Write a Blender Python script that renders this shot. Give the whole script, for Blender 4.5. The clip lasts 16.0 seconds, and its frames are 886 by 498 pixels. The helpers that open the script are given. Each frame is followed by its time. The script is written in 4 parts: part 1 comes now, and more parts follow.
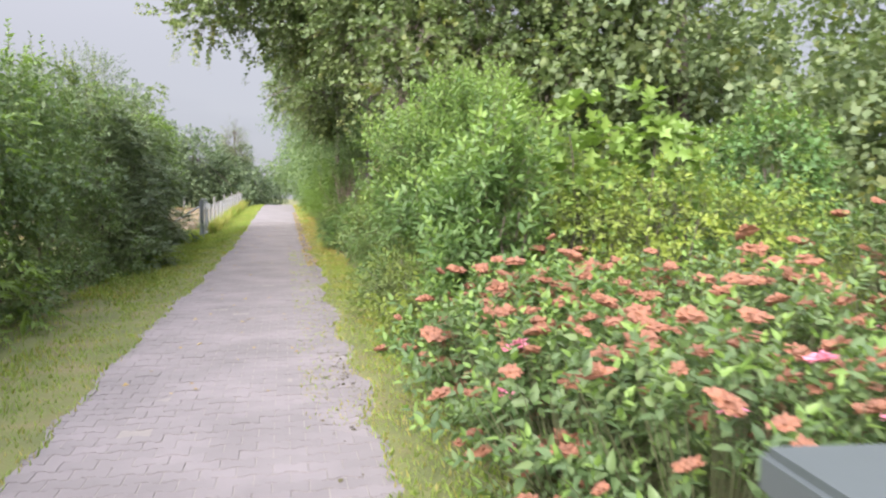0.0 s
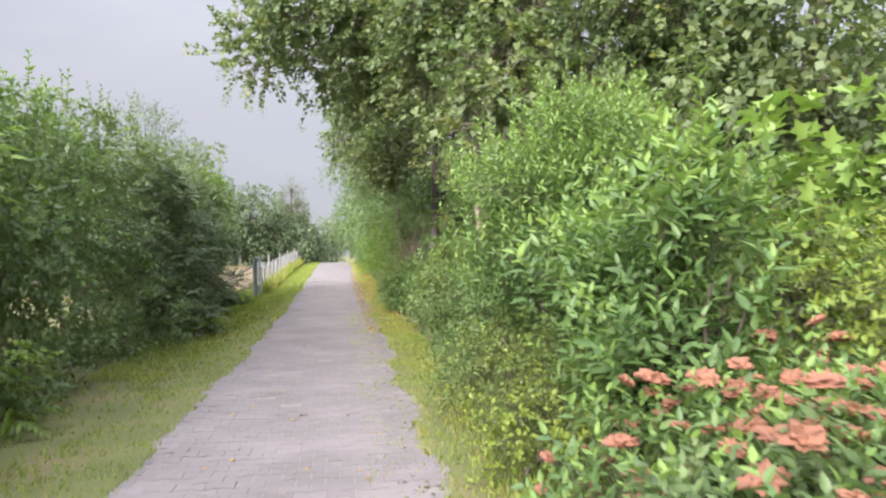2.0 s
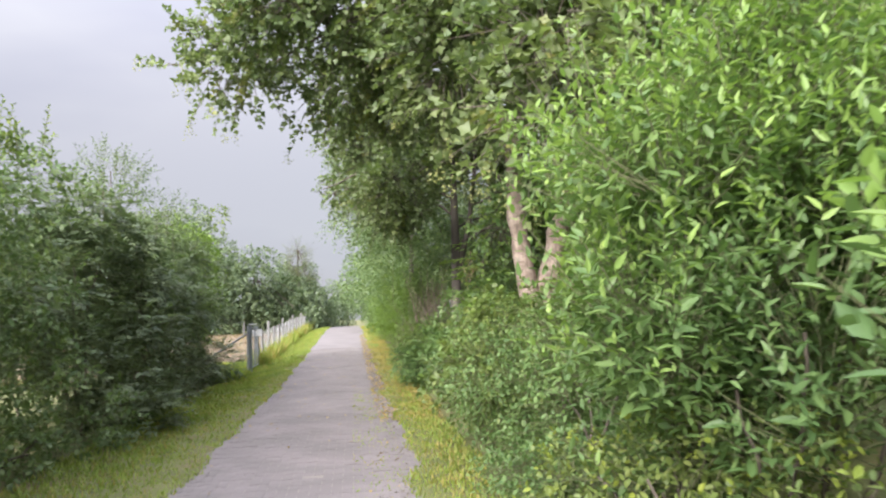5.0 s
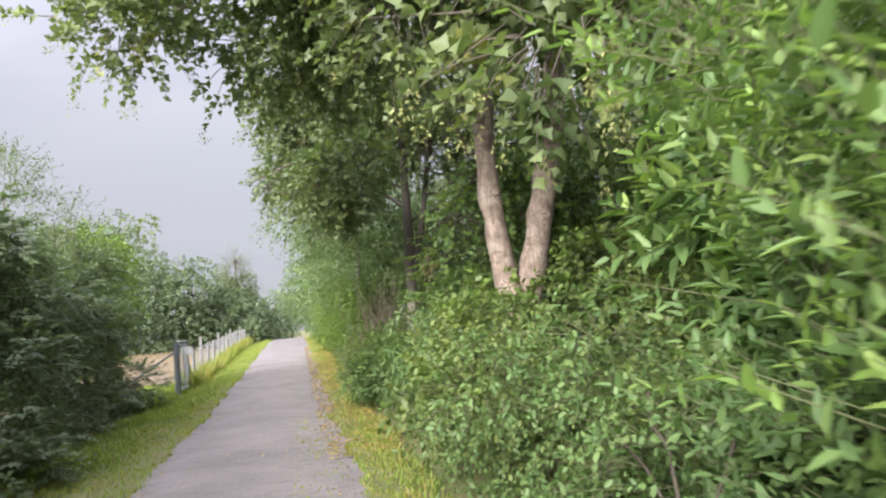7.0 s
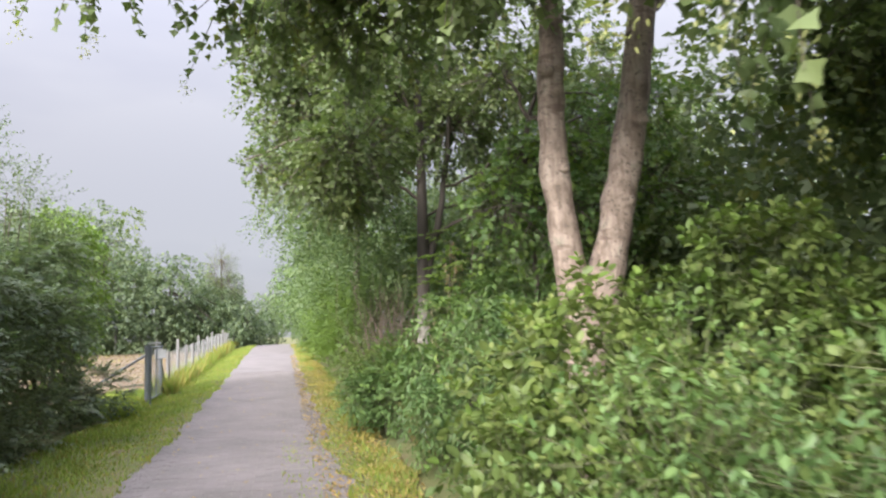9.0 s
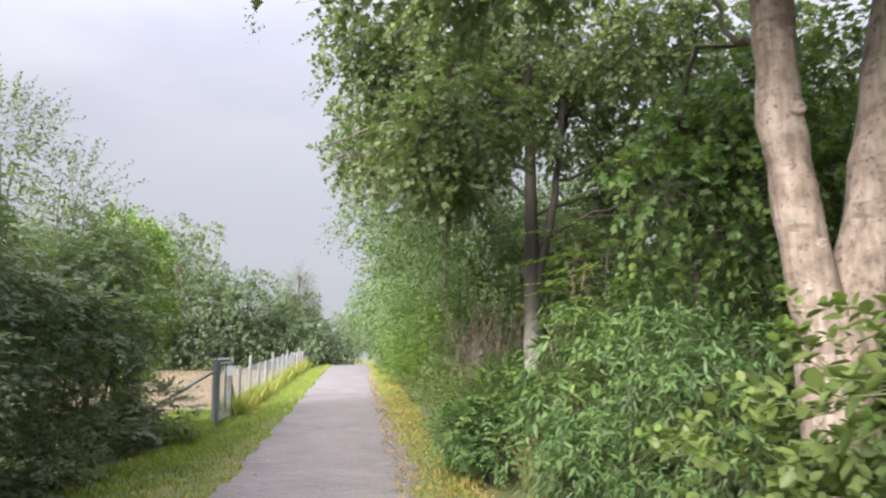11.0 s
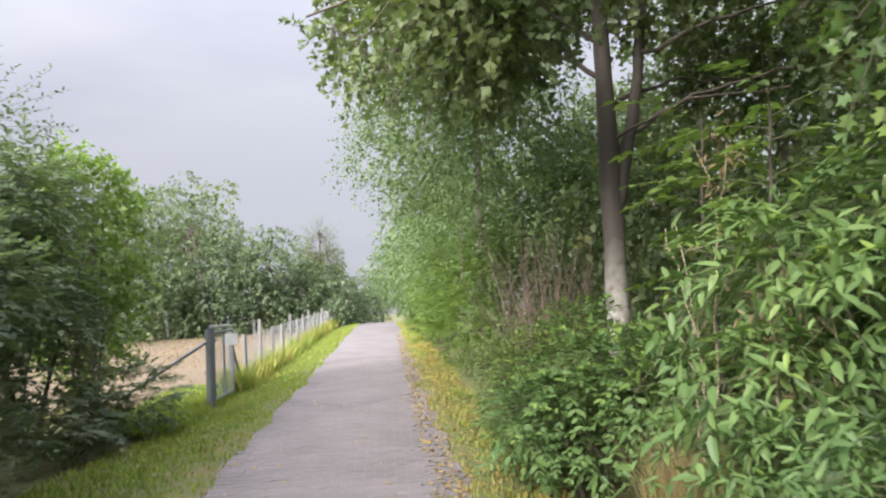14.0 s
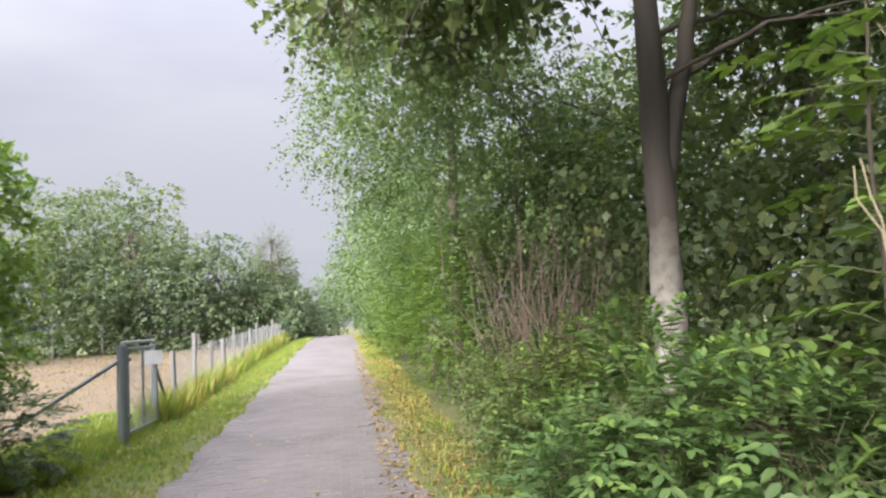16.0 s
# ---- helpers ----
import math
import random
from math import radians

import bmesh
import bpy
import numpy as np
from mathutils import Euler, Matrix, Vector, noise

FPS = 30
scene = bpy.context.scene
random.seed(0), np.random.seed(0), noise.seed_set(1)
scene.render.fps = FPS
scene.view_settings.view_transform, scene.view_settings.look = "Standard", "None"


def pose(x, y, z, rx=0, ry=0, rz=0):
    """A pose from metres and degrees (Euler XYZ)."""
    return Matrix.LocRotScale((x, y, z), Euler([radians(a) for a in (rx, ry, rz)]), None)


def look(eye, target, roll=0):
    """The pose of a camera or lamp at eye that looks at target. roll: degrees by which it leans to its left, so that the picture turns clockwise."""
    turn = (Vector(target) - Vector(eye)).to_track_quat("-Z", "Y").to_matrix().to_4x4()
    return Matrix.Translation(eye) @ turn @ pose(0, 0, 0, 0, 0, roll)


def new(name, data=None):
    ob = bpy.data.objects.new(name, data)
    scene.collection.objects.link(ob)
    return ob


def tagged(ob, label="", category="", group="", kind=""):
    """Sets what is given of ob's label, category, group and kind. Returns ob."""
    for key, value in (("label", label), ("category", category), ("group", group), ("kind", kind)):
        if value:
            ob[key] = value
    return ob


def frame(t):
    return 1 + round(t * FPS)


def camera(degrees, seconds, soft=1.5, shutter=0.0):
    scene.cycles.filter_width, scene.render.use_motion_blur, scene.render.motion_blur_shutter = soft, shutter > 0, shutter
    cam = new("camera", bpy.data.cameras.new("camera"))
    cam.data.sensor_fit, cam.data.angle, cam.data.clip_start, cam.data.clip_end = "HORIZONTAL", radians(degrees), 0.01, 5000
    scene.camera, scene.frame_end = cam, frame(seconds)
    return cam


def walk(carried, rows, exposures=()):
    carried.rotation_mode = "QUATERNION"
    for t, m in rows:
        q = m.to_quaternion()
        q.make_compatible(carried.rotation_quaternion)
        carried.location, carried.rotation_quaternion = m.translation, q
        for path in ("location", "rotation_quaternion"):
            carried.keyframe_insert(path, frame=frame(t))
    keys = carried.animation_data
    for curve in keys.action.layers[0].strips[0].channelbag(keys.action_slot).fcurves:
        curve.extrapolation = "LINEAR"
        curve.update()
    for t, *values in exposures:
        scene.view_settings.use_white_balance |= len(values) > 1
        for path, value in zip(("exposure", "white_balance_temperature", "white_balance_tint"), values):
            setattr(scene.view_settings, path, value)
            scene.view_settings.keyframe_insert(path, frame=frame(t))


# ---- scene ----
cam = camera(62.6, 16.0, soft=2.2, shutter=0.45)
PATH = [
    (0.0, pose(0.022, 0.098, 1.554, 86.09, -0.34, -12.34)),
    (0.5, pose(-0.021, 0.698, 1.551, 86.66, -1.82, -11.25)),
    (1.0, pose(-0.071, 1.290, 1.550, 87.88, 0.27, -9.85)),
    (1.5, pose(-0.068, 1.858, 1.548, 88.98, 0.88, -8.75)),
    (2.0, pose(-0.058, 2.403, 1.559, 90.50, 0.17, -8.16)),
    (2.5, pose(-0.036, 2.955, 1.565, 92.38, 0.58, -8.25)),
    (3.0, pose(0.035, 3.537, 1.558, 93.85, -0.19, -6.27)),
    (3.5, pose(0.083, 4.134, 1.547, 94.06, 1.63, -8.35)),
    (4.0, pose(0.166, 4.731, 1.542, 94.80, 0.90, -9.48)),
    (4.5, pose(0.174, 5.307, 1.536, 96.26, 1.21, -7.25)),
    (5.0, pose(0.177, 5.853, 1.547, 95.25, 2.10, -7.08)),
    (7.5, pose(0.277, 8.589, 1.559, 95.42, 5.15, -12.06)),
    (8.0, pose(0.240, 9.155, 1.561, 94.36, 5.80, -12.01)),
    (8.5, pose(0.184, 9.681, 1.565, 93.87, 5.56, -11.66)),
    (9.0, pose(0.155, 10.280, 1.567, 96.43, 1.90, -12.44)),
    (9.5, pose(0.050, 10.882, 1.560, 97.74, 2.12, -11.07)),
    (10.0, pose(0.035, 11.464, 1.539, 98.71, 0.81, -8.91)),
    (12.5, pose(0.189, 14.084, 1.537, 96.29, 1.69, -4.23)),
    (13.0, pose(0.238, 14.658, 1.533, 95.18, 2.65, -3.71)),
    (13.5, pose(0.223, 15.224, 1.537, 94.41, 3.23, -3.64)),
    (14.0, pose(0.245, 15.771, 1.559, 94.82, 3.22, -4.35)),
    (14.5, pose(0.203, 16.337, 1.563, 95.14, 3.76, -5.15)),
    (15.0, pose(0.214, 16.895, 1.558, 95.48, 2.79, -5.81)),
    (15.5, pose(0.219, 17.493, 1.542, 95.70, 1.98, -6.15)),
    (16.0, pose(0.240, 18.110, 1.545, 95.61, 3.38, -7.74)),
]
walk(cam, PATH)

# ---- sky, sun, exposure ----
SUN_EL, SUN_AZ = 27.0, 217.0
world = bpy.data.worlds.new("overcast_sky")
scene.world = world
world.use_nodes = True
wn, wl = world.node_tree.nodes, world.node_tree.links
wn.clear()
w_out = wn.new("ShaderNodeOutputWorld")
w_bg = wn.new("ShaderNodeBackground")
w_sky = wn.new("ShaderNodeTexSky")
w_sky.sky_type = "NISHITA"
w_sky.sun_disc = False
w_sky.sun_elevation, w_sky.sun_rotation = radians(SUN_EL), radians(SUN_AZ)
w_co = wn.new("ShaderNodeTexCoord")
w_map = wn.new("ShaderNodeMapping")
w_map.inputs["Scale"].default_value = (1.0, 1.0, 3.2)
w_noise = wn.new("ShaderNodeTexNoise")
w_noise.inputs["Scale"].default_value = 1.7
w_noise.inputs["Detail"].default_value = 4.0
w_noise.inputs["Roughness"].default_value = 0.5
w_ramp = wn.new("ShaderNodeValToRGB")
w_ramp.color_ramp.elements[0].position, w_ramp.color_ramp.elements[0].color = 0.32, (0.555, 0.565, 0.69, 1)
w_ramp.color_ramp.elements[1].position, w_ramp.color_ramp.elements[1].color = 0.62, (0.735, 0.735, 0.82, 1)
w_mix = wn.new("ShaderNodeMix")
w_mix.data_type = "RGBA"
w_mix.inputs["Factor"].default_value = 0.93
w_gain = wn.new("ShaderNodeVectorMath")
w_gain.operation = "SCALE"
wl.new(w_co.outputs["Generated"], w_map.inputs["Vector"])
wl.new(w_map.outputs["Vector"], w_noise.inputs["Vector"])
wl.new(w_noise.outputs["Fac"], w_ramp.inputs["Fac"])
# an overcast sky is brightest overhead
w_sep = wn.new("ShaderNodeSeparateXYZ")
w_rise = wn.new("ShaderNodeMapRange")
w_rise.inputs["From Min"].default_value, w_rise.inputs["From Max"].default_value = 0.0, 1.0
w_rise.inputs["To Min"].default_value, w_rise.inputs["To Max"].default_value = 3.7, 36.0
wl.new(w_co.outputs["Generated"], w_sep.inputs[0])
w_pow = wn.new("ShaderNodeMath")
w_pow.operation = "POWER"
w_pow.inputs[1].default_value = 2.8
w_pow.use_clamp = True
wl.new(w_sep.outputs["Z"], w_pow.inputs[0])
wl.new(w_pow.outputs[0], w_rise.inputs["Value"])
wl.new(w_rise.outputs["Result"], w_gain.inputs["Scale"])
wl.new(w_ramp.outputs["Color"], w_gain.inputs[0])
wl.new(w_sky.outputs["Color"], w_mix.inputs["A"])
wl.new(w_gain.outputs["Vector"], w_mix.inputs["B"])
wl.new(w_mix.outputs["Result"], w_bg.inputs["Color"])
w_bg.inputs["Strength"].default_value = 0.05
wl.new(w_bg.outputs["Background"], w_out.inputs["Surface"])

sun_data = bpy.data.lights.new("sun", "SUN")
sun_data.energy, sun_data.angle, sun_data.color = 3.2, radians(42), (1.0, 0.96, 0.9)
sun = new("sun", sun_data)
az, el = radians(SUN_AZ), radians(SUN_EL)
sun_dir = Vector((math.sin(az) * math.cos(el), math.cos(az) * math.cos(el), math.sin(el)))
sun.matrix_world = look(sun_dir * 40, (0, 0, 0))
scene.view_settings.exposure = 2.12


# ---- materials ----
def material(name, rough=0.7, metal=0.0):
    m = bpy.data.materials.new(name)
    m.use_nodes = True
    n, l = m.node_tree.nodes, m.node_tree.links
    b = n["Principled BSDF"]
    b.inputs["Roughness"].default_value, b.inputs["Metallic"].default_value = rough, metal
    return m, n, l, b


def ramp_of(n, stops):
    r = n.new("ShaderNodeValToRGB")
    while len(r.color_ramp.elements) < len(stops):
        r.color_ramp.elements.new(0.5)
    for e, (p, c) in zip(r.color_ramp.elements, stops):
        e.position, e.color = p, (*c, 1)
    return r


def noise_of(n, l, scale, detail=4, co="Object", rough=0.55):
    c = n.new("ShaderNodeTexCoord")
    t = n.new("ShaderNodeTexNoise")
    t.inputs["Scale"].default_value, t.inputs["Detail"].default_value, t.inputs["Roughness"].default_value = scale, detail, rough
    l.new(c.outputs[co], t.inputs["Vector"])
    return t


def mixed(n, l, a, b, fac, blend="MIX"):
    m = n.new("ShaderNodeMix")
    m.data_type, m.blend_type = "RGBA", blend
    for key, v in (("A", a), ("B", b), ("Factor", fac)):
        if hasattr(v, "links"):
            l.new(v, m.inputs[key])
        elif key == "Factor":
            m.inputs[key].default_value = v
        else:
            m.inputs[key].default_value = (*v, 1)
    return m.outputs["Result"]


def bumped(n, l, b, height, strength, dist):
    p = n.new("ShaderNodeBump")
    p.inputs["Strength"].default_value, p.inputs["Distance"].default_value = strength, dist
    l.new(height, p.inputs["Height"])
    l.new(p.outputs["Normal"], b.inputs["Normal"])


def leafy(name, dark, mid, light, through_light=0.35, rough=0.45, patch=0.35):
    """Leaf surface: each leaf a tone of its own, slow drift of hue over the plant, light passing through."""
    m, n, l, b = material(name, rough)
    g = n.new("ShaderNodeNewGeometry")
    calm = lambda c: tuple(m_ + (v - m_) * 0.7 for v, m_ in zip(c, mid))
    r = ramp_of(n, [(0.0, calm(dark)), (0.5, mid), (1.0, calm(light))])
    l.new(g.outputs["Random Per Island"], r.inputs["Fac"])
    t = noise_of(n, l, 0.9, 3)
    drift = ramp_of(n, [(0.3, (0.72, 0.78, 0.8)), (0.7, (1.25, 1.15, 0.95))])
    l.new(t.outputs["Fac"], drift.inputs["Fac"])
    col = mixed(n, l, r.outputs["Color"], drift.outputs["Color"], patch * 2, "MULTIPLY")
    l.new(col, b.inputs["Base Color"])
    b.inputs["Specular IOR Level"].default_value = 0.35
    tr = n.new("ShaderNodeBsdfTranslucent")
    warm = mixed(n, l, col, (1.05, 1.15, 0.62), 1.0, "MULTIPLY")
    l.new(warm, tr.inputs["Color"])
    mx = n.new("ShaderNodeMixShader")
    mx.inputs[0].default_value = through_light
    l.new(b.outputs[0], mx.inputs[1])
    l.new(tr.outputs[0], mx.inputs[2])
    l.new(mx.outputs[0], n["Material Output"].inputs["Surface"])
    return m


def plain(name, a, b_, scale, rough=0.8, metal=0.0, bump=0.3, dist=0.01):
    m, n, l, b = material(name, rough, metal)
    t = noise_of(n, l, scale, 6)
    t2 = noise_of(n, l, scale * 0.13, 3)
    c = mixed(n, l, a, b_, t.outputs["Fac"])
    c = mixed(n, l, c, tuple(v * 0.7 for v in a), mixed(n, l, (0, 0, 0), (0.7, 0.7, 0.7), t2.outputs["Fac"]))
    l.new(c, b.inputs["Base Color"])
    bumped(n, l, b, t.outputs["Fac"], bump, dist)
    return m


LEAF_MAPLE = leafy("maple_leaf", (0.085, 0.125, 0.058), (0.14, 0.187, 0.085), (0.195, 0.245, 0.115), 0.42)
LEAF_MAPLE_OLD = leafy("maple_leaf_yellowing", (0.12, 0.15, 0.05), (0.175, 0.2, 0.07), (0.24, 0.25, 0.09), 0.42)
LEAF_SEED = leafy("winged_seed", (0.20, 0.225, 0.09), (0.26, 0.28, 0.115), (0.33, 0.33, 0.15))
LEAF_WOOD = leafy("woodland_leaf", (0.085, 0.125, 0.065), (0.145, 0.192, 0.1), (0.21, 0.255, 0.13), 0.42)
LEAF_HEDGE = leafy("hedge_leaf", (0.075, 0.125, 0.055), (0.128, 0.192, 0.085), (0.2, 0.265, 0.12), 0.4)
LEAF_DARK = leafy("hornbeam_leaf", (0.078, 0.115, 0.078), (0.13, 0.175, 0.11), (0.195, 0.25, 0.145), 0.42)
LEAF_LIGHT = leafy("ash_leaf", (0.105, 0.17, 0.042), (0.16, 0.245, 0.062), (0.225, 0.32, 0.085), 0.42)
LEAF_FRESH = leafy("fresh_leaf", (0.135, 0.225, 0.06), (0.195, 0.3, 0.085), (0.27, 0.38, 0.12), 0.42)
LEAF_SHRUB = leafy("shrub_leaf", (0.075, 0.14, 0.05), (0.122, 0.2, 0.074), (0.185, 0.275, 0.1), 0.38)
LEAF_YELLOW = leafy("yellow_green_leaf", (0.15, 0.205, 0.04), (0.225, 0.285, 0.055), (0.31, 0.36, 0.085), 0.42)
LEAF_BLUE = leafy("bluish_leaf", (0.08, 0.16, 0.06), (0.12, 0.22, 0.085), (0.17, 0.29, 0.11))
LEAF_BRAMBLE = leafy("bramble_leaf", (0.085, 0.13, 0.042), (0.14, 0.192, 0.06), (0.21, 0.25, 0.09), 0.4)
FLOWER_RUST = leafy("faded_flower", (0.19, 0.085, 0.06), (0.265, 0.122, 0.086), (0.34, 0.172, 0.122), 0.25, 0.85)
FLOWER_PINK = leafy("pink_flower", (0.5, 0.12, 0.22), (0.62, 0.2, 0.32), (0.7, 0.34, 0.44), 0.2, 0.8)
GRASS_GREEN = leafy("grass_green", (0.16, 0.225, 0.045), (0.225, 0.305, 0.066), (0.31, 0.375, 0.098), 0.4, 0.6)
GRASS_DRY = leafy("grass_dry", (0.22, 0.21, 0.05), (0.3, 0.27, 0.08), (0.38, 0.33, 0.13), 0.3, 0.7)
DEBRIS = leafy("dark_debris", (0.05, 0.04, 0.025), (0.09, 0.075, 0.04), (0.12, 0.13, 0.04), 0.1, 0.9)
GRASS_TAN = leafy("meadow_straw", (0.13, 0.095, 0.05), (0.18, 0.13, 0.075), (0.24, 0.18, 0.1), 0.2, 0.8)
LITTER = leafy("fallen_leaf", (0.22, 0.14, 0.055), (0.34, 0.24, 0.09), (0.45, 0.34, 0.15), 0.2, 0.7)
TWIG_RED = plain("bare_twig", (0.13, 0.092, 0.075), (0.24, 0.175, 0.145), 30)
WITHERED = leafy("withered_leaf", (0.17, 0.12, 0.07), (0.26, 0.19, 0.11), (0.34, 0.27, 0.17), 0.15, 0.8)
STEM_STRAW = plain("dry_stem", (0.34, 0.28, 0.19), (0.46, 0.39, 0.28), 25)
STEM_GREEN = plain("green_stem", (0.085, 0.105, 0.045), (0.13, 0.12, 0.06), 25)
BARK_DARK = plain("dark_bark", (0.07, 0.055, 0.045), (0.14, 0.115, 0.095), 18, 0.9, 0, 0.6, 0.02)
GALVANISED = plain("galvanised_steel", (0.19, 0.21, 0.245), (0.27, 0.295, 0.335), 14, 0.5, 0.5, 0.1, 0.002)
POST_GREY = plain("weathered_post", (0.15, 0.145, 0.145), (0.25, 0.24, 0.245), 20, 0.8, 0, 0.3, 0.005)
WIRE = plain("fence_wire", (0.34, 0.34, 0.36), (0.44, 0.44, 0.46), 20, 0.5, 0.3, 0.1, 0.001)
SIGN_WHITE = plain("white_sign", (0.42, 0.43, 0.46), (0.50, 0.50, 0.53), 9, 0.5, 0, 0.05, 0.001)
BOX_GREY = plain("grey_cabinet_paint", (0.05, 0.06, 0.063), (0.065, 0.075, 0.08), 7, 0.45, 0, 0.08, 0.002)
BOX_LID = plain("pale_cabinet_lid", (0.065, 0.077, 0.08), (0.085, 0.10, 0.105), 7, 0.5, 0, 0.08, 0.002)


def beech_bark():
    m, n, l, b = material("smooth_grey_bark", 0.8)
    t = noise_of(n, l, 5, 6)
    t2 = noise_of(n, l, 22, 5)
    wide = ramp_of(n, [(0.3, (0.13, 0.098, 0.08)), (0.46, (0.24, 0.188, 0.16)), (0.6, (0.33, 0.268, 0.235)), (0.72, (0.22, 0.2, 0.165))])
    l.new(t.outputs["Fac"], wide.inputs["Fac"])
    grain_co, grain_map = n.new("ShaderNodeTexCoord"), n.new("ShaderNodeMapping")
    grain_map.inputs["Scale"].default_value = (26, 26, 2.2)
    grain = n.new("ShaderNodeTexNoise")
    grain.inputs["Scale"].default_value, grain.inputs["Detail"].default_value = 1.0, 5
    l.new(grain_co.outputs["Object"], grain_map.inputs["Vector"])
    l.new(grain_map.outputs["Vector"], grain.inputs["Vector"])
    streak = ramp_of(n, [(0.35, (0.72, 0.68, 0.66)), (0.6, (1.12, 1.1, 1.08))])
    l.new(grain.outputs["Fac"], streak.inputs["Fac"])
    c = mixed(n, l, wide.outputs["Color"], streak.outputs["Color"], 1.0, "MULTIPLY")
    spots = ramp_of(n, [(0.55, (0, 0, 0)), (0.66, (1, 1, 1))])
    l.new(t2.outputs["Fac"], spots.inputs["Fac"])
    c = mixed(n, l, c, (0.11, 0.085, 0.07), spots.outputs["Color"])
    tc = n.new("ShaderNodeTexCoord")
    mp = n.new("ShaderNodeMapping")
    mp.inputs["Scale"].default_value = (2.6, 2.6, 10)
    bands = n.new("ShaderNodeTexNoise")
    bands.inputs["Scale"].default_value, bands.inputs["Detail"].default_value = 1.0, 4
    l.new(tc.outputs["Object"], mp.inputs["Vector"])
    l.new(mp.outputs["Vector"], bands.inputs["Vector"])
    cut = ramp_of(n, [(0.62, (0, 0, 0)), (0.68, (0.7, 0.7, 0.7))])
    l.new(bands.outputs["Fac"], cut.inputs["Fac"])
    c = mixed(n, l, c, (0.12, 0.08, 0.065), cut.outputs["Color"])
    l.new(c, b.inputs["Base Color"])
    bumped(n, l, b, t2.outputs["Fac"], 0.5, 0.02)
    return m


def pale_bark():
    m, n, l, b = material("pale_flaking_bark", 0.8)
    t = noise_of(n, l, 7, 6)
    r = ramp_of(n, [(0.36, (0.10, 0.09, 0.075)), (0.48, (0.22, 0.20, 0.18)), (0.64, (0.38, 0.36, 0.335))])
    l.new(t.outputs["Fac"], r.inputs["Fac"])
    # the pale flaking skin gives way to a darker tone higher up, along a ragged edge
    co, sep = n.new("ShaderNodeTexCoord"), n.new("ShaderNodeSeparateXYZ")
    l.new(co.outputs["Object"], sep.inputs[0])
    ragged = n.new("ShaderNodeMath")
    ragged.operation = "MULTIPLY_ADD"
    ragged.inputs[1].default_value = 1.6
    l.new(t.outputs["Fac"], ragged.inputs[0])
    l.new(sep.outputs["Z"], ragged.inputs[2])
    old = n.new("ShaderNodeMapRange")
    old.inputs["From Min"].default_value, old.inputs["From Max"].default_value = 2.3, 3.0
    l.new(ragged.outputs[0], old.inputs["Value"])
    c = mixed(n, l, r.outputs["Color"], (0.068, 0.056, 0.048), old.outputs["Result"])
    l.new(c, b.inputs["Base Color"])
    bumped(n, l, b, t.outputs["Fac"], 0.6, 0.02)
    return m


def paving():
    m, n, l, b = material("concrete_paver", 0.85)
    o = n.new("ShaderNodeObjectInfo")
    g = n.new("ShaderNodeNewGeometry")
    add = n.new("ShaderNodeMath")
    add.operation = "ADD"
    l.new(o.outputs["Random"], add.inputs[0])
    l.new(g.outputs["Random Per Island"], add.inputs[1])
    fr = n.new("ShaderNodeMath")
    fr.operation = "FRACT"
    l.new(add.outputs[0], fr.inputs[0])
    r = ramp_of(n, [(0.0, (0.158, 0.139, 0.146)), (0.5, (0.173, 0.152, 0.160)), (1.0, (0.19, 0.167, 0.176))])
    l.new(fr.outputs[0], r.inputs["Fac"])
    c0 = n.new("ShaderNodeNewGeometry")
    t = n.new("ShaderNodeTexNoise")
    t.inputs["Scale"].default_value, t.inputs["Detail"].default_value = 90, 5
    l.new(c0.outputs["Position"], t.inputs["Vector"])
    big = n.new("ShaderNodeTexNoise")
    big.inputs["Scale"].default_value, big.inputs["Detail"].default_value = 1.1, 5
    l.new(c0.outputs["Position"], big.inputs["Vector"])
    c = mixed(n, l, r.outputs["Color"], (0.20, 0.18, 0.17), mixed(n, l, (0, 0, 0), (0.5, 0.5, 0.5), t.outputs["Fac"]))
    br = ramp_of(n, [(0.36, (0.84, 0.84, 0.83)), (0.64, (1.08, 1.07, 1.07))])
    l.new(big.outputs["Fac"], br.inputs["Fac"])
    c = mixed(n, l, c, br.outputs["Color"], 1.0, "MULTIPLY")
    l.new(c, b.inputs["Base Color"])
    bumped(n, l, b, t.outputs["Fac"], 0.35, 0.003)
    return m


def soil():
    m, n, l, b = material("earth_and_turf", 0.95)
    t = noise_of(n, l, 1.6, 6)
    t2 = noise_of(n, l, 14, 6)
    r = ramp_of(n, [(0.32, (0.07, 0.10, 0.022)), (0.5, (0.11, 0.135, 0.032)), (0.62, (0.16, 0.145, 0.06)), (0.76, (0.20, 0.155, 0.09))])
    l.new(t.outputs["Fac"], r.inputs["Fac"])
    c = mixed(n, l, r.outputs["Color"], (0.13, 0.10, 0.06), mixed(n, l, (0, 0, 0), (0.6, 0.6, 0.6), t2.outputs["Fac"]))
    l.new(c, b.inputs["Base Color"])
    bumped(n, l, b, t2.outputs["Fac"], 0.6, 0.03)
    return m


BARK_BEECH, BARK_PALE, PAVING, SOIL = beech_bark(), pale_bark(), paving(), soil()
SAND = plain("joint_sand", (0.20, 0.18, 0.165), (0.29, 0.26, 0.24), 40)
FIELD = plain("dry_meadow_soil", (0.15, 0.11, 0.07), (0.185, 0.138, 0.09), 3, 0.95, 0, 0.1, 0.02)

# ---- mesh helpers ----
rng = np.random.default_rng(7)


